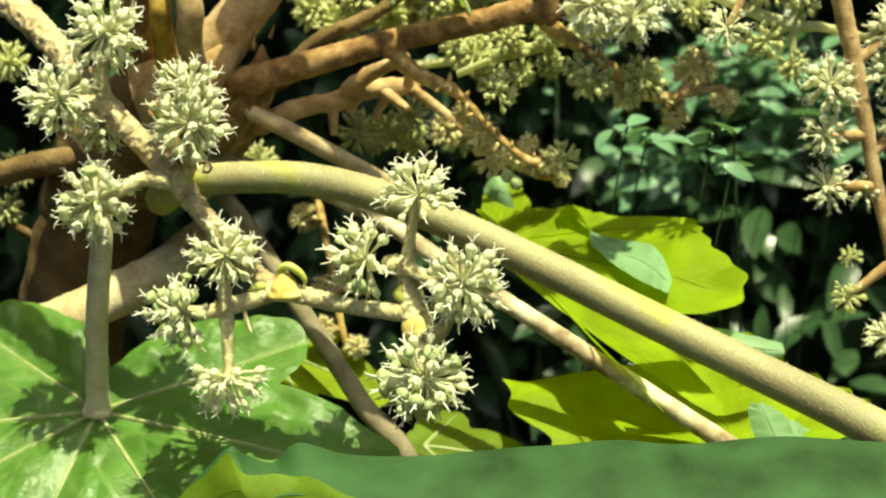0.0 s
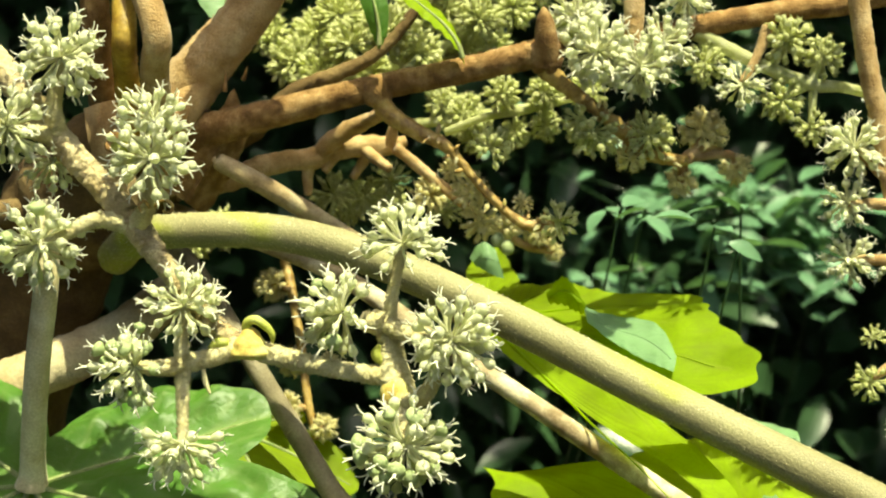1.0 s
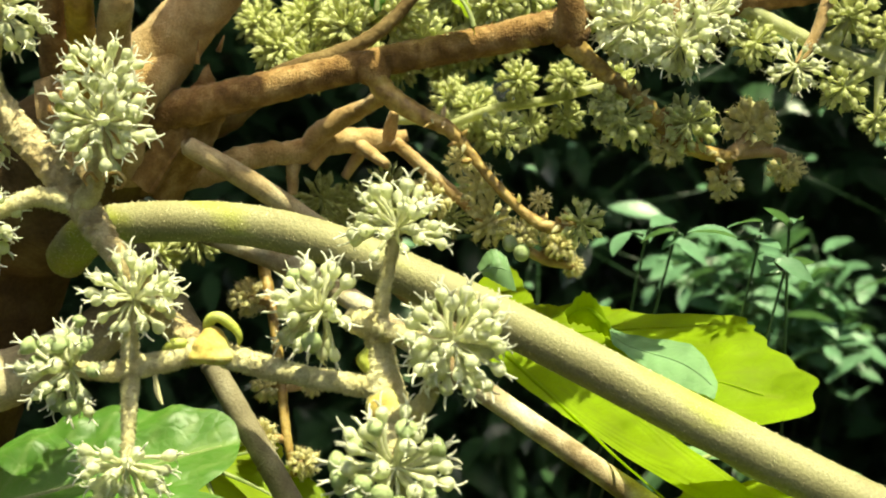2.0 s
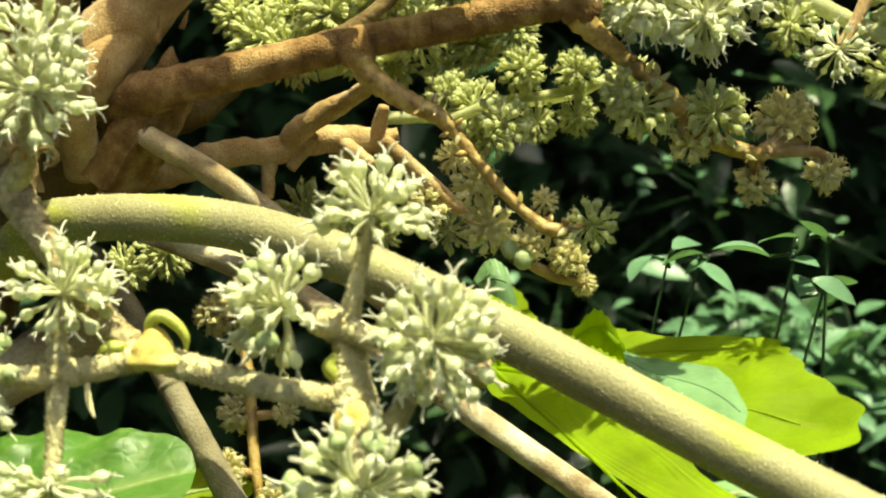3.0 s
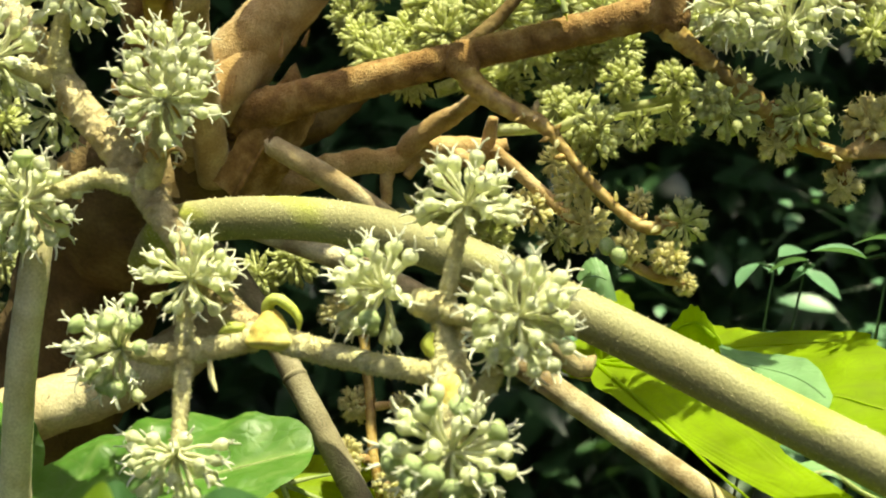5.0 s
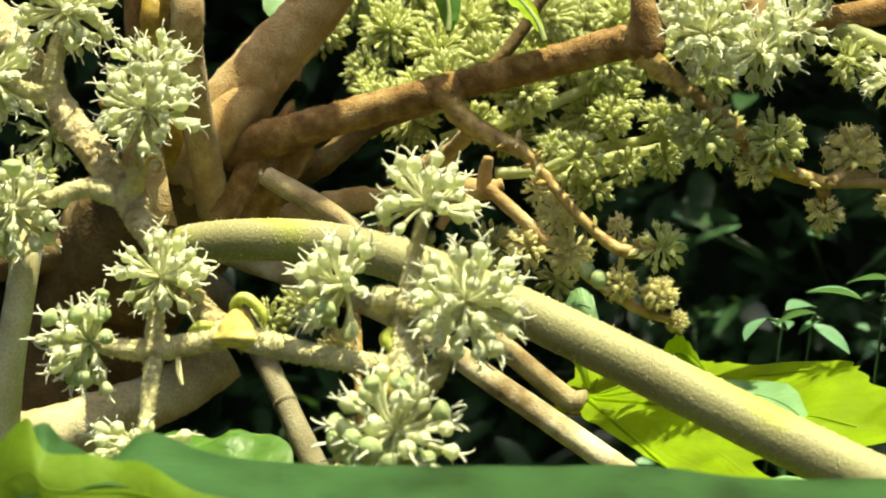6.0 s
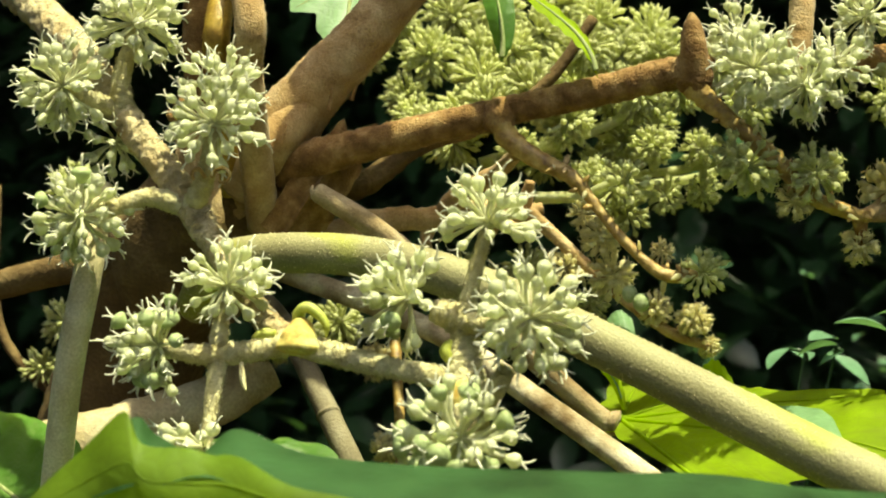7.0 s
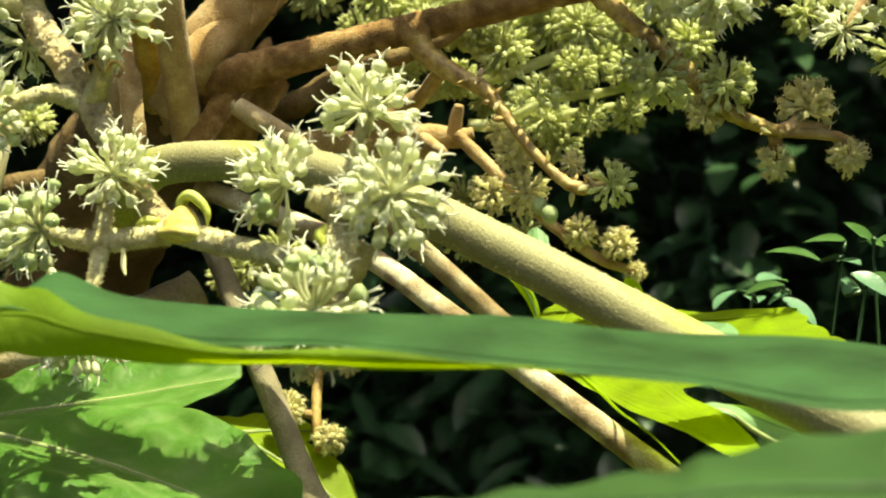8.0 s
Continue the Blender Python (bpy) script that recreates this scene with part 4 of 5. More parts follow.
    strip_leaf("blade", [(-0.0344, -0.1060, 1.4450), (-0.0218, -0.1040, 1.4560), (-0.0098, -0.1020, 1.4690), (-0.0048, -0.1010, 1.4645), (0.0030, -0.1000, 1.4612), (0.0110, -0.1000, 1.4655), (0.0262, -0.1000, 1.4620), (0.0495, -0.1000, 1.4600), (0.0827, -0.1000, 1.4600), (0.1160, -0.1000, 1.4594), (0.1480, -0.1000, 1.4584), (0.1754, -0.1020, 1.4569), (0.2074, -0.1050, 1.4528)],
               [(-0.0326, -0.1090, 1.4443), (-0.0174, -0.1130, 1.4499), (-0.0045, -0.1150, 1.4535), (-0.0003, -0.1160, 1.4540), (0.0072, -0.1170, 1.4547), (0.0153, -0.1180, 1.4549), (0.0305, -0.1210, 1.4513), (0.0526, -0.1240, 1.4483), (0.0891, -0.1260, 1.4482), (0.1199, -0.1300, 1.4458), (0.1488, -0.1350, 1.4418), (0.1730, -0.1350, 1.4410), (0.2046, -0.1200, 1.4427)], M_LEAF_NEAR, ob, seed=7, bulge=0.002, n=240, vein_at=0.9, vein_mat=M_LEAF_NEAR, rib=0.0003)
    # second sheet over the left lobe; its yellow-green paints the sunlit part
    strip_leaf("lit_margin", [(-0.0345, -0.1074, 1.4455), (-0.0215, -0.1090, 1.4565), (-0.0098, -0.1100, 1.4688), (-0.0040, -0.1120, 1.4628), (0.0073, -0.1140, 1.4602), (0.0153, -0.1160, 1.4590), (0.0306, -0.1200, 1.4540), (0.0527, -0.1244, 1.4483), (0.0892, -0.1264, 1.4482), (0.1200, -0.1304, 1.4458)],
               [(-0.0322, -0.1100, 1.4433), (-0.0168, -0.1130, 1.4444), (-0.0040, -0.1140, 1.4453), (0.0002, -0.1150, 1.4455), (0.0078, -0.1160, 1.4460), (0.0158, -0.1170, 1.4463), (0.0308, -0.1200, 1.4455), (0.0527, -0.1220, 1.4445), (0.0888, -0.1240, 1.4462), (0.1200, -0.1300, 1.4453)], M_LEAF_MID, ob, seed=7, bulge=0.002, n=160, label="turned-under margin and left lobe, painted yellow-green as sunlit", vein_at=0.45, vein_mat=M_LEAF_MID, rib=0.0003)
    ob = leaf_thing("dark green leaf hanging low beside the stalk", [(0.36, -0.16, 0.0, 0.008), (0.34, -0.18, 0.9, 0.006), (0.29, -0.19, 1.30, 0.004), (0.25, -0.19, 1.36, 0.004), (0.22, -0.195, 1.39, 0.0035)], M_PETIOLE, n=80)
    strip_leaf("blade", [(0.1071, -0.2000, 1.4160), (0.1216, -0.2000, 1.4194), (0.1394, -0.2000, 1.4227), (0.1498, -0.2000, 1.4263), (0.1682, -0.2000, 1.4290), (0.1869, -0.2000, 1.4303)],
               [(0.1115, -0.2200, 1.4141), (0.1277, -0.2400, 1.4128), (0.1428, -0.2500, 1.4114), (0.1507, -0.2500, 1.4109), (0.1645, -0.2500, 1.4112), (0.1803, -0.2400, 1.4142)], M_LEAF_DARK, ob, seed=9, n=100, vein_mat=M_LEAF_DARK)
    # smaller leaves low down between the stems
    ob = leaf_thing("small yellow-green leaf in the shade of the flowers", [(-0.12, 0.17, 1.30, 0.0024), (-0.04, 0.14, 1.37, 0.002), (0.0, 0.115, 1.42, 0.0018), (-0.0124, 0.1000, 1.4489, 0.0015)], M_PETIOLE, n=30)
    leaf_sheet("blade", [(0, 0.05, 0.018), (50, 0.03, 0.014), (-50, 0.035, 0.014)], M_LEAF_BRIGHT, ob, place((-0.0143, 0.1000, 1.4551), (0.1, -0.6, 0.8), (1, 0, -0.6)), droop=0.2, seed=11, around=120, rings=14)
    ob = leaf_thing("pointed green leaf with a bent tip", [(-0.12, 0.17, 1.28, 0.0024), (-0.02, 0.14, 1.36, 0.002), (0.035, 0.10, 1.41, 0.0018), (0.0473, 0.0800, 1.4130, 0.0015)], M_PETIOLE, n=30)
    leaf_sheet("blade", [(0, 0.045, 0.020), (60, 0.03, 0.016), (-50, 0.035, 0.016)], M_LEAF_MID, ob, place((0.0452, 0.0800, 1.4156), (0.1, -0.5, 0.9), (1, 0, -0.1)), droop=0.2, seed=12, around=120, rings=14)
    # upright stalks at the crown; their broad leaves spread above and behind
    for pts, mat, lab, top, tip, r in (
        ([(-0.0340, 0.0900, 1.5498, 0.0055), (-0.0320, 0.0500, 1.5873, 0.0050), (-0.0319, 0.0400, 1.6126, 0.0048), (-0.07, 0.08, 1.70, 0.0048), (-0.20, 0.16, 1.86, 0.0045)], M_TAN, "broad leaf on an upright tan felted stalk", (-0.20, 0.16, 1.86), (-1, -0.2, 0), 0.10),
        ([(-0.0470, 0.1000, 1.5501, 0.0050), (-0.0434, 0.0600, 1.5883, 0.0044), (-0.0415, 0.0500, 1.6139, 0.0042), (-0.05, 0.14, 1.72, 0.0042), (-0.10, 0.30, 1.88, 0.004)], M_AMBER, "broad leaf on an upright amber-yellow stalk", (-0.10, 0.30, 1.88), (-0.3, 1, 0), 0.10),
        ([(-0.0560, 0.1100, 1.5504, 0.0060), (-0.0555, 0.0800, 1.5898, 0.0054), (-0.0531, 0.0700, 1.6474, 0.0050), (-0.04, 0.12, 1.72, 0.005)], M_RUST, "upright rusty leaf stalk at the crown", None, None, 0),
    ) + (
        # the blade on this stalk is added out of view to shade the crown
        ([(-0.0345, 0.1000, 1.5689, 0.0034), (-0.0250, 0.1000, 1.5919, 0.0032), (-0.0068, 0.1000, 1.6188, 0.0030), (0.0114, 0.0950, 1.6429, 0.0028), (0.014, 0.064, 1.680, 0.0026), (0.017, 0.034, 1.712, 0.0024)], M_RUST, "thin brown slanting stalk with an added unseen leaf shading the crown", (0.017, 0.034, 1.712), (1, -0.6, 0), 0.026),
        ([(-0.0652, 0.1100, 1.5397, 0.006), (-0.1049, 0.1200, 1.5409, 0.0055), (-0.1519, 0.1300, 1.5318, 0.005)], M_BARK, "dark brown sideways leaf stalk", None, None, 0),
    ):
        if top:
            ob = leaf_thing(lab, pts, mat, rough=0.05, grain=500, fuzz=1600)
            leaf_sheet("blade", [(a, r * k, r * 0.34) for a, k in ((0, 1), (48, 0.95), (-48, 0.95), (98, 0.8), (-98, 0.85), (150, 0.6), (-150, 0.6))], M_LEAF_DARK, ob, place(top, (0.1, 0, 1), tip), droop=0.15, seed=int(r * 1000), around=160, rings=14)
        else:
            leaf_thing(lab, pts, mat, category="leaf stalk", group="leaf stalks", name="leaf_stalk", rough=0.05, grain=500, fuzz=1600)
    # withered leaf stalk lying across behind
    leaf_thing("thick withered beige leaf stalk hanging from the trunk", [(-0.1576, 0.0900, 1.4518, 0.012), (-0.1192, 0.0950, 1.4697, 0.0105), (-0.0918, 0.1050, 1.4792, 0.0095), (-0.0593, 0.1200, 1.4928, 0.009), (-0.0398, 0.1300, 1.5074, 0.008)], M_DEAD, category="leaf stalk", group="leaf stalks", name="leaf_stalk", rough=0.10, grain=150, fuzz=900)
    # small drooping leaf over the brown branch
    ob = leaf_thing("narrow drooping green leaf with a curled tip", [(0.0149, 0.0800, 1.6344, 0.002), (0.0387, 0.0680, 1.6305, 0.0016), (0.0532, 0.0600, 1.6195, 0.0012)], M_PETIOLE, n=20)
    strip_leaf("blade", [(0.0527, 0.0650, 1.6217), (0.0621, 0.0600, 1.6139), (0.0704, 0.0560, 1.6046), (0.0745, 0.0540, 1.5958), (0.0757, 0.0530, 1.5883)], [(0.0533, 0.0500, 1.6125), (0.0613, 0.0500, 1.6053), (0.0674, 0.0500, 1.5999), (0.0727, 0.0500, 1.5936), (0.0754, 0.0520, 1.5880)], M_LEAF_BRIGHT, ob, seed=13, bulge=0.001, n=40)
    strip_leaf("blade", [(0.0375, 0.0650, 1.6218), (0.0406, 0.0600, 1.6107), (0.0434, 0.0580, 1.6008), (0.0455, 0.0570, 1.5950)], [(0.0479, 0.0600, 1.6199), (0.0497, 0.0570, 1.6096), (0.0489, 0.0560, 1.6001), (0.0460, 0.0570, 1.5946)], M_LEAF, ob, seed=14, bulge=0.001, n=40)
    ob = leaf_thing("pale green leaf above the tan limb", [(0.0053, 0.0850, 1.6216, 0.002), (-0.0009, 0.0950, 1.6353, 0.0016), (-0.0102, 0.1000, 1.6397, 0.0014)], M_PETIOLE, n=20)
    leaf_sheet("blade", [(0, 0.035, 0.015), (50, 0.025, 0.012), (-50, 0.025, 0.012)], M_LEAF_PALE, ob, place((-0.0108, 0.1000, 1.6393), (0.1, -0.9, 0.4), (0, -0.2, -1)), droop=0.1, seed=15, around=120, rings=14)


# ---- the brown panicles behind ----
def balls(ob, rows, kinds, mat, single=True, dense=1.0):
    for centre, rad, axis, count, spread in rows:
        umbel(ob, centre, rad, axis, int(count * dense * (1.3 if single else 2.6)), min(1.0, spread + 0.12), kinds=kinds, seed=int(abs(centre[0] * 7000 + centre[2] * 9000)), mat=mat, single=single, flower=0.36 if dense > 1.5 else 0.31 if single else 0.27)


def scraps(ob, points, count, seed):
    """Withered papery bracts that stand off a side branch."""
    rnd = random.Random(seed)
    c = spline(points, 120)
    for k in range(count):
        p = c[rnd.randrange(30, 118)]
        d = Vector((rnd.gauss(0, 1), rnd.gauss(-0.3, 0.8), rnd.gauss(0.3, 1))).normalized()
        q = Vector(p[:3]) + d * p[3] * 0.8
        e = d.orthogonal().normalized() * rnd.uniform(-0.0015, 0.0015)
        long = rnd.uniform(0.002, 0.0045)
        stem("bract", [(*q, 0.0007), (*(q + d * long * 0.5 + e), rnd.uniform(0.0006, 0.0011)), (*(q + d * long + e * 2.5), 0.0002)], rnd.choice((M_GOLD, M_TAN, M_DRY)), ob, segs=6, n=8, rough=0.1)


def brown_panicle():
    ob = thing("flower_panicle", (-0.0240, 0.0850, 1.5694), "rusty brown felted flower branch with drying umbels", "flower cluster", "flower panicles")
    stem("branch", [(-0.0284, 0.0880, 1.5682, 0.0078), (-0.0078, 0.0780, 1.5718, 0.0057), (0.0438, 0.0700, 1.5825, 0.0047), (0.0723, 0.0620, 1.5866, 0.0046), (0.1022, 0.0550, 1.5917, 0.0050), (0.1073, 0.0540, 1.5905, 0.0050)], M_RUST, ob, segs=24, n=180, rough=0.12, grain=420, fuzz=3500)
    stem("spur", [(0.1045, 0.0540, 1.5878, 0.0050), (0.1043, 0.0500, 1.5962, 0.0042), (0.1037, 0.0480, 1.6035, 0.0028), (0.1034, 0.0470, 1.6072, 0.0006)], M_RUST, ob, "blunt rusty bud", segs=16, n=30)
    bm = bmesh.new()
    blob(bm, (0.0449, 0.0680, 1.5810), (0.0056, 0.0052, 0.0060), rough=0.2, grain=300, u=16, v=12)
    part("knot", bm, M_RUST, ob)
    bm = bmesh.new()
    blob(bm, (0.1044, 0.0540, 1.5896), (0.0060, 0.0054, 0.0064), rough=0.2, grain=300, u=16, v=12)
    part("knot", bm, M_RUST, ob)
    # hanging side branch with dried umbels
    hang = [(0.1040, 0.0540, 1.5869, 0.0040), (0.1108, 0.0550, 1.5802, 0.0028), (0.1201, 0.0580, 1.5732, 0.0024), (0.1295, 0.0620, 1.5656, 0.0028), (0.1390, 0.0660, 1.5562, 0.0023), (0.1496, 0.0720, 1.5530, 0.0022), (0.1569, 0.0780, 1.5521, 0.0020)]
    stem("side_branch", hang, M_GOLD, ob, "golden-brown papery side branch", segs=16, n=110, rough=0.22, grain=420)
    scraps(ob, hang, 26, 31)
    stem("twig", [(0.1561, 0.0780, 1.5521, 0.0024), (0.1625, 0.0820, 1.5558, 0.0020), (0.1719, 0.0880, 1.5563, 0.0016)], M_TAN, ob, segs=12, n=30, rough=0.12)
    stem("twig", [(0.1552, 0.0780, 1.5529, 0.0026), (0.1561, 0.0800, 1.5491, 0.0020), (0.1560, 0.0837, 1.5449, 0.0016)], M_RUST, ob, segs=12, n=24, rough=0.12)
    stem("twig", [(0.1577, 0.0800, 1.5533, 0.0022), (0.1617, 0.0820, 1.5569, 0.0018), (0.1650, 0.0840, 1.5614, 0.0015)], M_TAN, ob, segs=12, n=24, rough=0.12)
    stem("twig", [(0.1577, 0.0800, 1.5533, 0.0020), (0.1751, 0.0880, 1.5539, 0.0016), (0.1775, 0.0900, 1.5488, 0.0013)], M_TAN, ob, segs=12, n=24, rough=0.12)
    balls(ob, [((0.1209, 0.0600, 1.5635), 0.0115, (-0.4, -0.4, -1), 22, 0.6), ((0.1164, 0.0580, 1.5676), 0.0085, (-1, -0.4, -0.2), 14, 0.6), ((0.1410, 0.0620, 1.5618), 0.0110, (0.2, -0.6, 0.8), 24, 0.75)], OLIVE, M_OLIVE, dense=1.45)
    balls(ob, [((0.1353, 0.0660, 1.5540), 0.0068, (-0.3, -0.6, -0.6), 18, 0.8), ((0.1560, 0.0837, 1.5445), 0.0068, (0, -0.5, -1), 20, 0.8), ((0.1650, 0.0840, 1.5625), 0.0098, (0.1, -0.4, 1), 24, 0.65), ((0.1779, 0.0900, 1.5483), 0.0070, (0.3, -0.6, -0.6), 20, 0.9)], DRIED, M_DRY, dense=2.0)
    # branch running down to the small green-budded umbel
    slope = [(0.0450, 0.0680, 1.5792, 0.0042), (0.0487, 0.0680, 1.5728, 0.0034), (0.0587, 0.0670, 1.5661, 0.0029), (0.0675, 0.0670, 1.5615, 0.0024), (0.0729, 0.0670, 1.5557, 0.0018), (0.0817, 0.0670, 1.5443, 0.0016), (0.0921, 0.0670, 1.5339, 0.0017), (0.0990, 0.0670, 1.5306, 0.0020), (0.1065, 0.0670, 1.5316, 0.0012)]
    stem("side_branch", slope, M_GOLD, ob, "golden-brown papery side branch", segs=16, n=120, rough=0.16, grain=420)
    scraps(ob, slope, 26, 32)
    balls(ob, [((0.1082, 0.0670, 1.5321), 0.0086, (0.6, -0.6, 0.3), 20, 0.8)], OLIVE, M_OLIVE, dense=1.45)
    balls(ob, [((0.0957, 0.0700, 1.5391), 0.0046, (0, -0.5, 1), 16, 1.0), ((0.0770, 0.0750, 1.5438), 0.0080, (-0.2, -0.6, 0.3), 20, 0.9), ((0.0806, 0.0800, 1.5327), 0.0085, (-0.3, -0.6, -0.6), 20, 0.9), ((0.0708, 0.0780, 1.5522), 0.0055, (-0.4, -0.6, 0.4), 16, 0.9)], DRIED, M_DRY, dense=2.0)
    balls(ob, [((0.0844, 0.0660, 1.5595), 0.0095, (0.5, -0.5, 0.7), 16, 0.6)], OLIVE, M_OLIVE, dense=1.45)
    for c, r in (((0.0862, 0.0720, 1.5260), 0.0024), ((0.0897, 0.0700, 1.5231), 0.0026)):
        bm = bmesh.new()
        blob(bm, c, (r, r, r * 1.15), u=12, v=9)
        part("green_bud", bm, M_BERRY, ob)


def low_twig():
    ob = thing("flower_panicle", (0.0535, 0.1200, 1.5494), "thin tan twig with dry round umbels", "flower cluster", "flower panicles")
    stem("branch", [(0.0506, 0.1150, 1.5613, 0.0024), (0.0656, 0.1180, 1.5480, 0.0022), (0.0829, 0.1200, 1.5329, 0.0020), (0.0993, 0.1220, 1.5218, 0.0018), (0.1114, 0.1250, 1.5180, 0.0014)], M_TAN, ob, segs=12, n=70, rough=0.2, grain=500)
    stem("twig", [(0.0993, 0.1220, 1.5218, 0.0014), (0.1039, 0.1220, 1.5243, 0.0011), (0.1067, 0.1200, 1.5260, 0.0010)], M_TAN, ob, segs=10, n=16)
    balls(ob, [((0.1118, 0.1250, 1.5180), 0.0045, (1, -0.4, 0), 26, 1.0), ((0.1062, 0.1200, 1.5261), 0.0070, (0.2, -0.8, 0.2), 26, 0.95), ((0.0937, 0.1180, 1.5293), 0.0070, (0.2, -0.8, 0.2), 22, 0.95), ((0.0632, 0.1200, 1.5425), 0.0085, (0, -0.6, -0.5), 20, 0.9)], DRIED, M_DRY, dense=2.0)
    # knotted brown branch behind, with short spurs
    stem("branch", [(-0.0420, 0.1120, 1.5480, 0.0052), (-0.0150, 0.1100, 1.5510, 0.0050), (0.0025, 0.1120, 1.5569, 0.0044), (0.0198, 0.1160, 1.5585, 0.0040), (0.0286, 0.1200, 1.5622, 0.0046), (0.0485, 0.1220, 1.5623, 0.0038), (0.0552, 0.1220, 1.5639, 0.0020)], M_TAN, ob, segs=16, n=80, rough=0.2, grain=220)
    stem("branch", [(0.0198, 0.1160, 1.5585, 0.0034), (0.0290, 0.1120, 1.5668, 0.0036), (0.0402, 0.1050, 1.5717, 0.0028), (0.0489, 0.0900, 1.5751, 0.0024)], M_TAN, ob, segs=14, n=50, rough=0.2, grain=240)
    for a, b in (((0.0165, 0.1150, 1.5575), (0.0160, 0.1180, 1.5443)), ((0.0286, 0.1180, 1.5615), (0.0228, 0.1160, 1.5529)), ((0.0374, 0.1200, 1.5618), (0.0481, 0.1100, 1.5531)), ((0.0485, 0.1200, 1.5630), (0.0510, 0.1150, 1.5716)), ((0.0418, 0.1200, 1.5621), (0.0335, 0.1250, 1.5502))):
        stem("spur", [(*a, 0.0026), (*(Vector(a).lerp(Vector(b), 0.5)), 0.0022), (*b, 0.0016)], M_TAN, ob, segs=12, n=24, rough=0.2, grain=300)
    balls(ob, [((0.0246, 0.1500, 1.5435), 0.0110, (0, -0.6, -0.4), 22, 0.9), ((0.0372, 0.1550, 1.5418), 0.0100, (0, -0.6, -0.4), 22, 0.9), ((0.0480, 0.1500, 1.5484), 0.0100, (0, -0.6, -0.4), 22, 0.9), ((0.0475, 0.1600, 1.5354), 0.0085, (0, -0.6, -0.4), 18, 0.9), ((0.0707, 0.1500, 1.5360), 0.0085, (0, -0.6, -0.4), 20, 0.9)], OLIVE, M_OLIVE, single=False)


def hanging_twig():
    ob = thing("flower_panicle", (0.0077, 0.1150, 1.5066), "thin hanging brown twig with dry tan umbels", "flower cluster", "flower panicles")
    stem("branch", [(0.0048, 0.1250, 1.5224, 0.0022), (0.0088, 0.1150, 1.5032, 0.0018), (0.0117, 0.1080, 1.4832, 0.0017), (0.0133, 0.1030, 1.4670, 0.0016), (0.0161, 0.1000, 1.4509, 0.0014)], M_GOLD, ob, segs=12, n=60, rough=0.15, grain=500)
    for a, b in (((0.0115, 0.1080, 1.4807), (0.0073, 0.1100, 1.4799)), ((0.0118, 0.1080, 1.4791), (0.0220, 0.1050, 1.4802)), ((0.0129, 0.1030, 1.4629), (0.0061, 0.0984, 1.4641)), ((0.0155, 0.1000, 1.4558), (0.0195, 0.1000, 1.4555)), ((0.0082, 0.1150, 1.5075), (0.0002, 0.1200, 1.5094))):
        stem("twig", [(*a, 0.0016), (*(Vector(a).lerp(Vector(b), 0.5)), 0.0013), (*b, 0.0011)], M_TAN, ob, segs=10, n=16, rough=0.1)
    balls(ob, [((0.0072, 0.1104, 1.4798), 0.0066, (-0.4, -0.7, 0), 30, 1.0), ((0.0222, 0.1050, 1.4802), 0.0046, (0.4, -0.7, 0), 24, 1.0), ((0.0053, 0.0984, 1.4641), 0.0068, (-0.4, -0.7, 0), 30, 1.0), ((0.0195, 0.1000, 1.4555), 0.0062, (0.4, -0.7, 0), 28, 1.0), ((0.0002, 0.1200, 1.5094), 0.0076, (-0.4, -0.7, 0), 28, 1.0)], DRIED, M_DRY, dense=2.2)


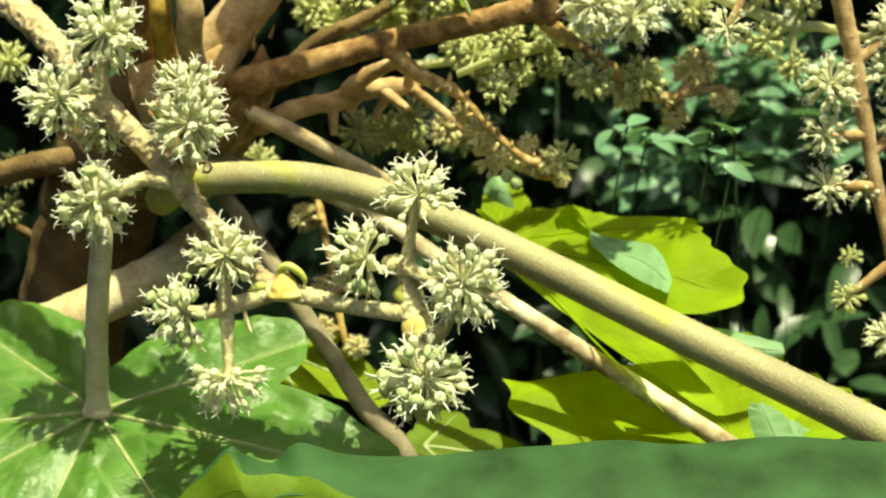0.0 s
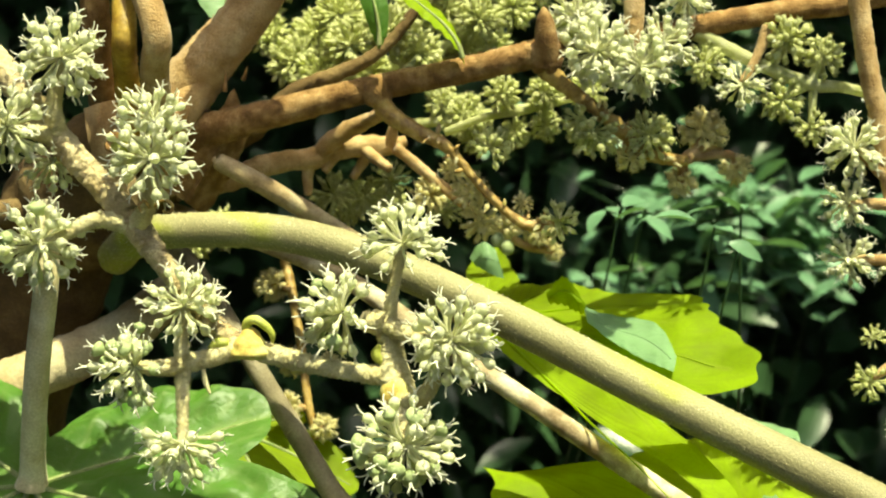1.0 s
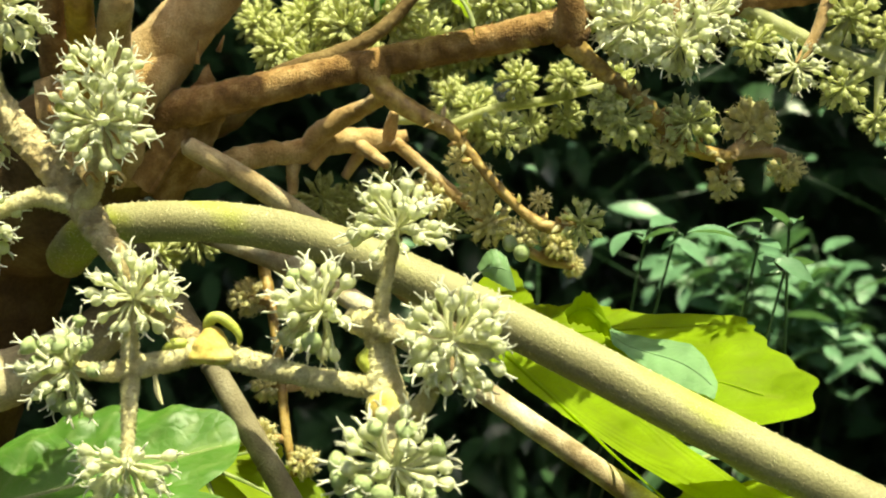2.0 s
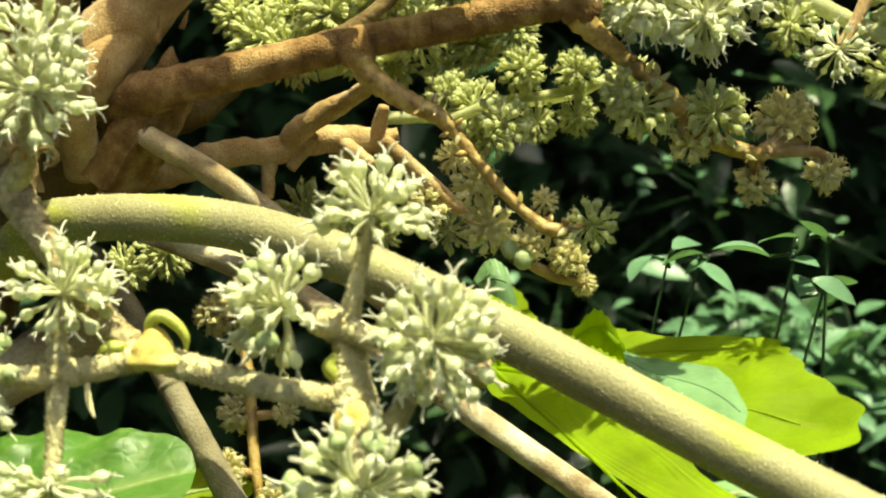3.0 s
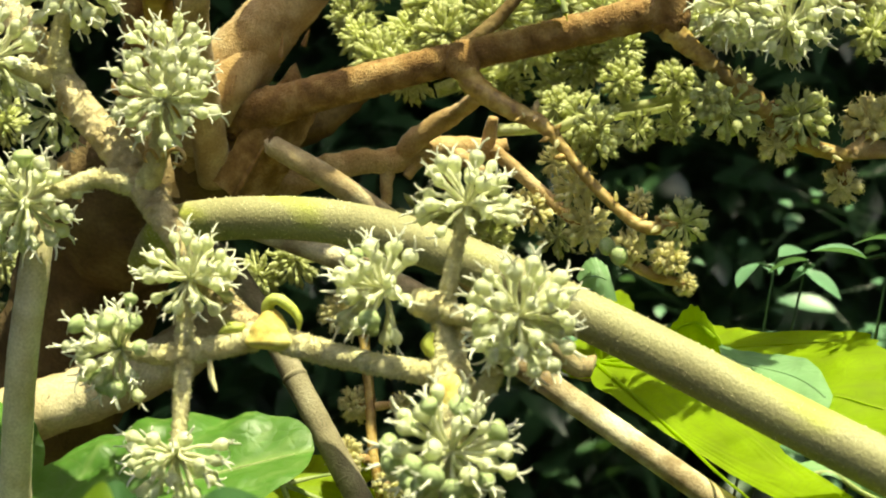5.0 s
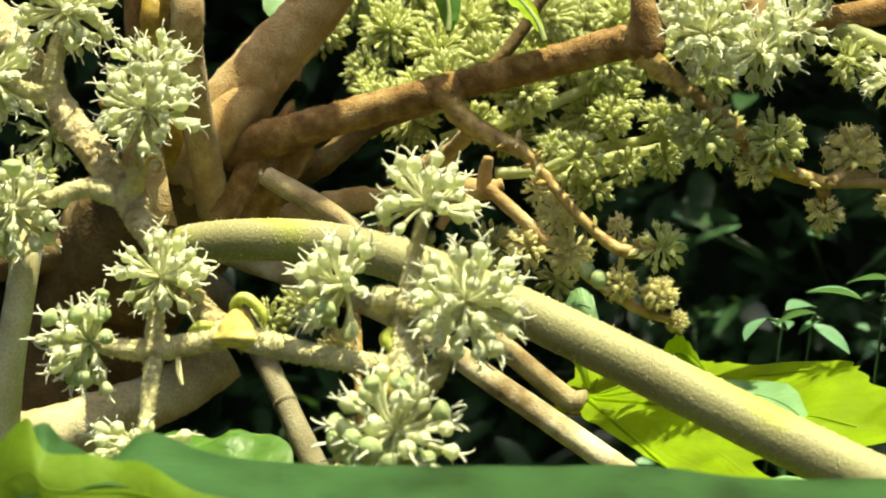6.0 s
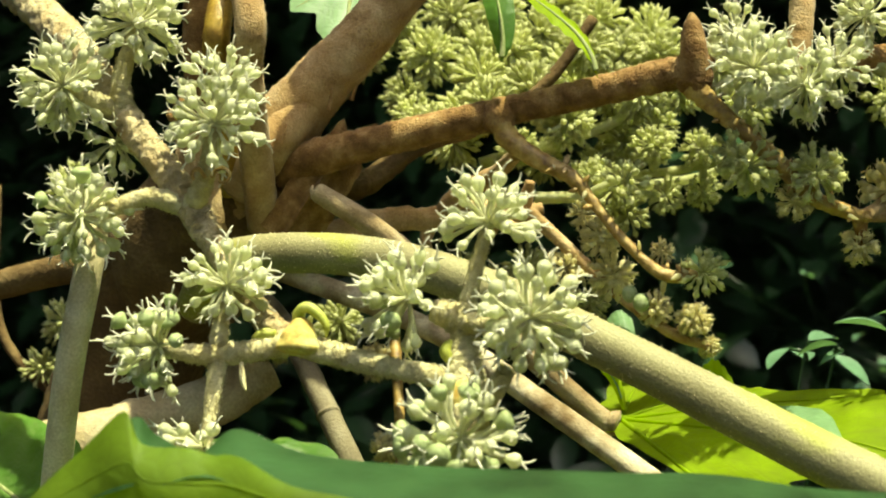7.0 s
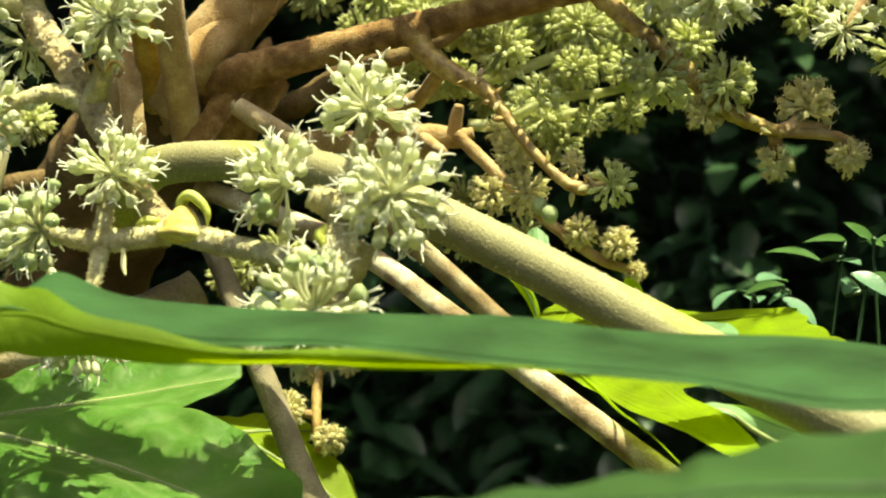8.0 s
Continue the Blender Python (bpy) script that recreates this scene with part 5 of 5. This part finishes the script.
def right_panicle():
    ob = thing("flower_panicle", (0.1361, 0.0500, 1.6228), "felted tan flower branch with dense pale green umbels", "flower cluster", "flower panicles")
    stem("branch", [(0.1372, 0.0550, 1.6356, 0.0042), (0.1365, 0.0550, 1.6139, 0.0038), (0.1357, 0.0550, 1.5996, 0.0036), (0.1352, 0.0550, 1.5917, 0.0026)], M_TAN, ob, segs=16, n=60, rough=0.1, grain=500)
    balls(ob, [((0.1222, 0.0520, 1.5916), 0.0150, (-0.5, -0.6, 0), 44, 0.9), ((0.1369, 0.0500, 1.5857), 0.0135, (0.2, -0.6, -0.8), 38, 0.85), ((0.1464, 0.0550, 1.5943), 0.0120, (0.8, -0.5, -0.2), 26, 0.75), ((0.1166, 0.0600, 1.6049), 0.0110, (-0.5, -0.5, 0.4), 28, 0.9), ((0.1553, 0.0600, 1.6102), 0.0110, (0.5, -0.5, 0.4), 28, 0.9)], FRESH, None)
    stem("twig", [(0.1851, 0.0620, 1.5990, 0.0022), (0.1804, 0.0610, 1.5880, 0.0018), (0.1748, 0.0600, 1.5792, 0.0014)], M_TAN, ob, segs=10, n=24, rough=0.12)
    balls(ob, [((0.1743, 0.0600, 1.5785), 0.0098, (-0.3, -0.7, -0.3), 24, 0.9)], FRESH, None)
    # stout brown branch and its greenish side shoot
    stem("branch", [(0.1438, 0.0700, 1.5976, 0.0040), (0.1644, 0.0700, 1.6010, 0.0042), (0.1955, 0.0700, 1.6054, 0.0042), (0.2162, 0.0700, 1.6074, 0.0044), (0.2578, 0.0700, 1.6152, 0.0046)], M_RUST, ob, segs=18, n=80, rough=0.1, grain=420)
    stem("side_branch", [(0.1592, 0.0700, 1.5991, 0.0030), (0.1720, 0.0680, 1.5918, 0.0026), (0.1855, 0.0650, 1.5843, 0.0024), (0.2002, 0.0630, 1.5780, 0.0026), (0.2112, 0.0620, 1.5765, 0.0020), (0.2217, 0.0600, 1.5734, 0.0018), (0.2363, 0.0580, 1.5684, 0.0016)], M_OLIVE, ob, "greenish side shoot", segs=14, n=70, rough=0.12, grain=500)
    for a, b in (((0.1665, 0.0690, 1.5947), (0.1637, 0.0680, 1.5876)), ((0.1865, 0.0650, 1.5842), (0.1916, 0.0640, 1.5929)), ((0.2002, 0.0630, 1.5784), (0.2043, 0.0620, 1.5869)), ((0.2002, 0.0630, 1.5784), (0.1907, 0.0640, 1.5733)), ((0.2012, 0.0630, 1.5769), (0.1998, 0.0620, 1.5634))):
        stem("twig", [(*a, 0.0018), (*(Vector(a).lerp(Vector(b), 0.5)), 0.0015), (*b, 0.0012)], M_OLIVE, ob, segs=10, n=16, rough=0.1)
    balls(ob, [((0.1633, 0.0680, 1.5872), 0.0092, (0, -0.7, -0.3), 28, 1.0), ((0.1921, 0.0640, 1.5945), 0.0108, (-0.2, -0.7, 0.6), 30, 0.9), ((0.2049, 0.0620, 1.5874), 0.0088, (0.3, -0.7, 0.4), 26, 0.9), ((0.1901, 0.0640, 1.5727), 0.0095, (-0.4, -0.7, -0.3), 26, 0.9), ((0.1996, 0.0620, 1.5626), 0.0080, (0, -0.6, -0.8), 18, 0.7)], OLIVE, M_OLIVE, dense=1.45)


def far_right_panicle():
    ob = thing("flower_panicle", (0.2155, 0.0500, 1.5993), "tan felted upright flower branch with greenish umbels", "flower cluster", "flower panicles")
    stem("branch", [(0.2138, 0.0500, 1.6122, 0.0036), (0.2171, 0.0500, 1.5843, 0.0036), (0.2211, 0.0500, 1.5625, 0.0034), (0.2251, 0.0500, 1.5340, 0.0030), (0.2287, 0.0500, 1.5096, 0.0026), (0.2324, 0.0480, 1.4852, 0.0022), (0.2335, 0.0450, 1.4633, 0.0018)], M_TAN, ob, segs=16, n=110, rough=0.12, grain=500)
    for a, b in (((0.2239, 0.0500, 1.5428), (0.2112, 0.0480, 1.5547)), ((0.2258, 0.0500, 1.5340), (0.2081, 0.0470, 1.5354)), ((0.2277, 0.0500, 1.5141), (0.2086, 0.0494, 1.5155)), ((0.2271, 0.0500, 1.5273), (0.2394, 0.0500, 1.5374)), ((0.2324, 0.0480, 1.4841), (0.2159, 0.0480, 1.4730)), ((0.2217, 0.0500, 1.5625), (0.2361, 0.0500, 1.5723))):
        stem("twig", [(*a, 0.0024), (*(Vector(a).lerp(Vector(b), 0.5)), 0.0020), (*b, 0.0014)], M_TAN, ob, segs=10, n=24, rough=0.12)
    balls(ob, [((0.2112, 0.0480, 1.5547), 0.0125, (-0.7, -0.6, 0.1), 34, 0.9), ((0.2076, 0.0470, 1.5359), 0.0100, (-0.8, -0.6, -0.2), 26, 0.85), ((0.2086, 0.0494, 1.5155), 0.0102, (-0.7, -0.6, -0.2), 30, 0.9), ((0.2395, 0.0500, 1.5385), 0.011, (0.3, -0.8, 0.2), 28, 0.9), ((0.2351, 0.0520, 1.5572), 0.012, (0.3, -0.8, 0.2), 30, 0.9), ((0.2368, 0.0520, 1.5744), 0.0125, (0.3, -0.8, 0.2), 30, 0.9), ((0.2238, 0.0520, 1.5120), 0.0080, (0.3, -0.8, 0.2), 18, 0.8), ((0.2289, 0.0450, 1.4558), 0.0095, (-0.5, -0.7, -0.3), 26, 0.9)], FRESH, None)
    balls(ob, [((0.2148, 0.0480, 1.4720), 0.0080, (-0.5, -0.5, -0.7), 18, 0.7), ((0.2164, 0.0480, 1.4875), 0.0055, (-0.1, -0.5, 1), 14, 0.7)], OLIVE, M_OLIVE, dense=1.45)


def back_panicle():
    ob = thing("flower_panicle", (0.0195, 0.1400, 1.5768), "flower branch behind with many olive-green umbels", "flower cluster", "flower panicles")
    stem("branch", [(-0.0400, 0.1080, 1.5600, 0.0052), (-0.0077, 0.1100, 1.5681, 0.0046), (0.0121, 0.1150, 1.5839, 0.0036), (0.0297, 0.1200, 1.5912, 0.0030), (0.0432, 0.1200, 1.5973, 0.0026), (0.0569, 0.1200, 1.6100, 0.0022), (0.0709, 0.1200, 1.6314, 0.002)], M_BARK, ob, segs=14, n=80, rough=0.15, grain=400)
    stem("branch", [(0.0510, 0.1350, 1.5706, 0.0022), (0.0692, 0.1350, 1.5715, 0.0020), (0.0894, 0.1300, 1.5740, 0.0018), (0.1093, 0.1250, 1.5765, 0.0016), (0.1201, 0.1200, 1.5814, 0.0014)], M_OLIVE, ob, segs=12, n=60, rough=0.12, grain=500)
    stem("branch", [(0.0284, 0.1600, 1.5888, 0.0026), (0.0568, 0.1600, 1.5972, 0.0022), (0.0855, 0.1600, 1.6102, 0.0020), (0.1049, 0.1600, 1.6305, 0.0018)], M_OLIVE, ob, segs=12, n=60, rough=0.12, grain=500)
    stem("branch", [(0.070, 0.112, 1.5665, 0.0016), (0.085, 0.107, 1.5715, 0.0016), (0.100, 0.106, 1.5735, 0.0015), (0.114, 0.105, 1.5765, 0.0015), (0.128, 0.106, 1.580, 0.0014)], M_OLIVE, ob, segs=12, n=60, rough=0.12, grain=500)
    for a, b in (((0.0925, 0.1065, 1.5725), (0.0918, 0.1003, 1.579)), ((0.1085, 0.1055, 1.5748), (0.1079, 0.1028, 1.579)), ((0.0975, 0.1065, 1.573), (0.0966, 0.1079, 1.5665)), ((0.1085, 0.1055, 1.5748), (0.1088, 0.1105, 1.569))):
        stem("twig", [(*a, 0.0014), (*(Vector(a).lerp(Vector(b), 0.5)), 0.0012), (*b, 0.0010)], M_OLIVE, ob, segs=8, n=10)
    balls(ob, [((0.0918, 0.1003, 1.5801), 0.0082, (0, -0.6, 0.5), 34, 0.85), ((0.1079, 0.1028, 1.5802), 0.0076, (0, -0.6, 0.5), 34, 0.85), ((0.0966, 0.1079, 1.5654), 0.0074, (0, -0.6, -0.5), 30, 0.85), ((0.1088, 0.1105, 1.5677), 0.0072, (0, -0.6, -0.5), 30, 0.85), ((0.0782, 0.1330, 1.5734), 0.0110, (0, -0.8, 0.2), 34, 0.9), ((0.0706, 0.1360, 1.5783), 0.0090, (0, -0.8, 0.2), 28, 0.9), ((0.0837, 0.1360, 1.5654), 0.0090, (0, -0.8, -0.2), 28, 0.9)], OLIVE, M_OLIVE, dense=1.45)
    rows = [((0.0107, 0.1500, 1.5981), 0.012), ((0.0212, 0.1400, 1.5915), 0.012), ((0.0343, 0.1300, 1.6027), 0.0125), ((0.0301, 0.1400, 1.6160), 0.012), ((0.0502, 0.1300, 1.6078), 0.0135), ((0.0611, 0.1350, 1.5988), 0.012), ((0.0873, 0.1500, 1.6128), 0.012), ((0.0923, 0.1550, 1.6015), 0.010),
            ((0.1010, 0.1600, 1.6179), 0.011), ((0.0740, 0.1600, 1.6176), 0.012), ((0.0427, 0.1500, 1.5924), 0.009), ((0.0006, 0.1700, 1.6104), 0.010), ((0.0195, 0.1700, 1.6109), 0.012), ((0.0626, 0.1700, 1.6201), 0.012), ((0.0809, 0.1700, 1.6006), 0.011), ((0.0521, 0.1700, 1.5933), 0.010), ((0.0712, 0.1750, 1.5929), 0.010),
            ((0.0395, 0.1500, 1.6292), 0.012), ((0.0672, 0.1500, 1.6306), 0.012), ((0.0932, 0.1600, 1.6309), 0.012), ((0.1152, 0.1700, 1.6290), 0.012), ((0.1255, 0.1600, 1.6112), 0.011), ((0.1279, 0.1300, 1.5816), 0.009), ((0.1401, 0.1600, 1.6271), 0.012)]
    rows += [((-0.0241, 0.1900, 1.6427), 0.013), ((-0.0128, 0.2000, 1.6580), 0.013), ((0.0047, 0.1800, 1.6371), 0.013), ((0.0102, 0.2000, 1.6603), 0.013), ((0.0233, 0.1900, 1.6427), 0.013), ((0.0359, 0.1800, 1.6257), 0.012), ((0.0468, 0.2000, 1.6530), 0.013), ((0.0590, 0.1900, 1.6357), 0.013), ((0.0691, 0.2000, 1.6577), 0.013), ((0.0786, 0.1900, 1.6403), 0.012), ((0.0892, 0.2000, 1.6529), 0.013), ((0.0962, 0.1800, 1.6236), 0.011), ((-0.0034, 0.1800, 1.6211), 0.011), ((0.0548, 0.2100, 1.6684), 0.013), ((0.0262, 0.2200, 1.6697), 0.013)]
    balls(ob, [(c, r, (0.1, -0.8, 0.3), 40, 0.9) for c, r in rows], OLIVE, M_OLIVE, single=False)


def left_back_panicle():
    ob = thing("flower_panicle", (-0.1541, 0.2000, 1.5337), "dim olive umbels on a shaded branch behind the trunk", "flower cluster", "flower panicles")
    stem("branch", [(-0.0822, 0.2000, 1.4961, 0.0026), (-0.1204, 0.2000, 1.4933, 0.0022), (-0.1656, 0.2000, 1.5264, 0.0020), (-0.1748, 0.2000, 1.5887, 0.002)], M_BARK, ob, segs=12, n=50, rough=0.12)
    balls(ob, [((-0.1407, 0.2000, 1.5328), 0.011, (0, -1, 0), 28, 0.9), ((-0.1343, 0.1800, 1.5838), 0.011, (0, -1, 0), 28, 0.9), ((-0.1480, 0.2000, 1.5143), 0.010, (0, -1, 0), 26, 0.9), ((-0.0227, 0.1700, 1.5304), 0.011, (0, -1, 0), 28, 0.9), ((-0.0360, 0.1700, 1.5249), 0.010, (0, -1, 0), 26, 0.9), ((-0.0457, 0.1800, 1.5236), 0.010, (0, -1, 0), 26, 0.9), ((0.0460, 0.1700, 1.5393), 0.010, (0, -1, 0), 26, 0.9), ((0.0303, 0.1750, 1.5388), 0.010, (0, -1, 0), 26, 0.9)], OLIVE, M_OLIVE, single=False)


ground()
far_hedge()
shade_canopy()
near_hedges()
shrub("shrub", (0.60, 2.0, 0.0), [((0.3820, 1.3000, 1.4995), 0.07), ((0.4330, 1.3000, 1.4874), 0.07), ((0.4574, 1.3000, 1.4413), 0.07), ((0.5040, 1.3000, 1.4903), 0.07), ((0.3279, 1.3500, 1.3922), 0.05), ((0.5218, 1.3000, 1.4317), 0.07)], M_SHRUB, "shrub with narrow grey-green leaves catching some sun", leaf=(0.045, 0.009), count=36)
shrub("shrub", (0.40, 0.6, 0.0), [((0.1500, 0.2100, 1.5290), 0.007), ((0.1610, 0.2050, 1.5300), 0.008), ((0.1790, 0.1350, 1.5280), 0.007), ((0.1880, 0.1300, 1.5330), 0.008), ((0.1860, 0.1300, 1.5150), 0.008)], M_SHRUB, "young shrub with small grey-green leaves in sun", leaf=(0.014, 0.0037), seed=4, count=3)
# sparse pale leaves added to imitate light flecks between the hedge leaves
shrub("shrub", (0.30, 2.2, 0.0), [((0.12, 1.55, 1.66), 0.20), ((0.28, 1.55, 1.74), 0.20), ((0.22, 1.50, 1.56), 0.18), ((0.42, 1.55, 1.68), 0.20), ((0.55, 1.6, 1.80), 0.22)], M_SHRUB, "scattered small pale leaves imitating light flecks before the hedge", leaf=(0.018, 0.006), seed=8, count=13)
trunk()
leaves()
brown_panicle()
low_twig()
hanging_twig()
right_panicle()
far_right_panicle()
back_panicle()
left_back_panicle()
front_panicle()
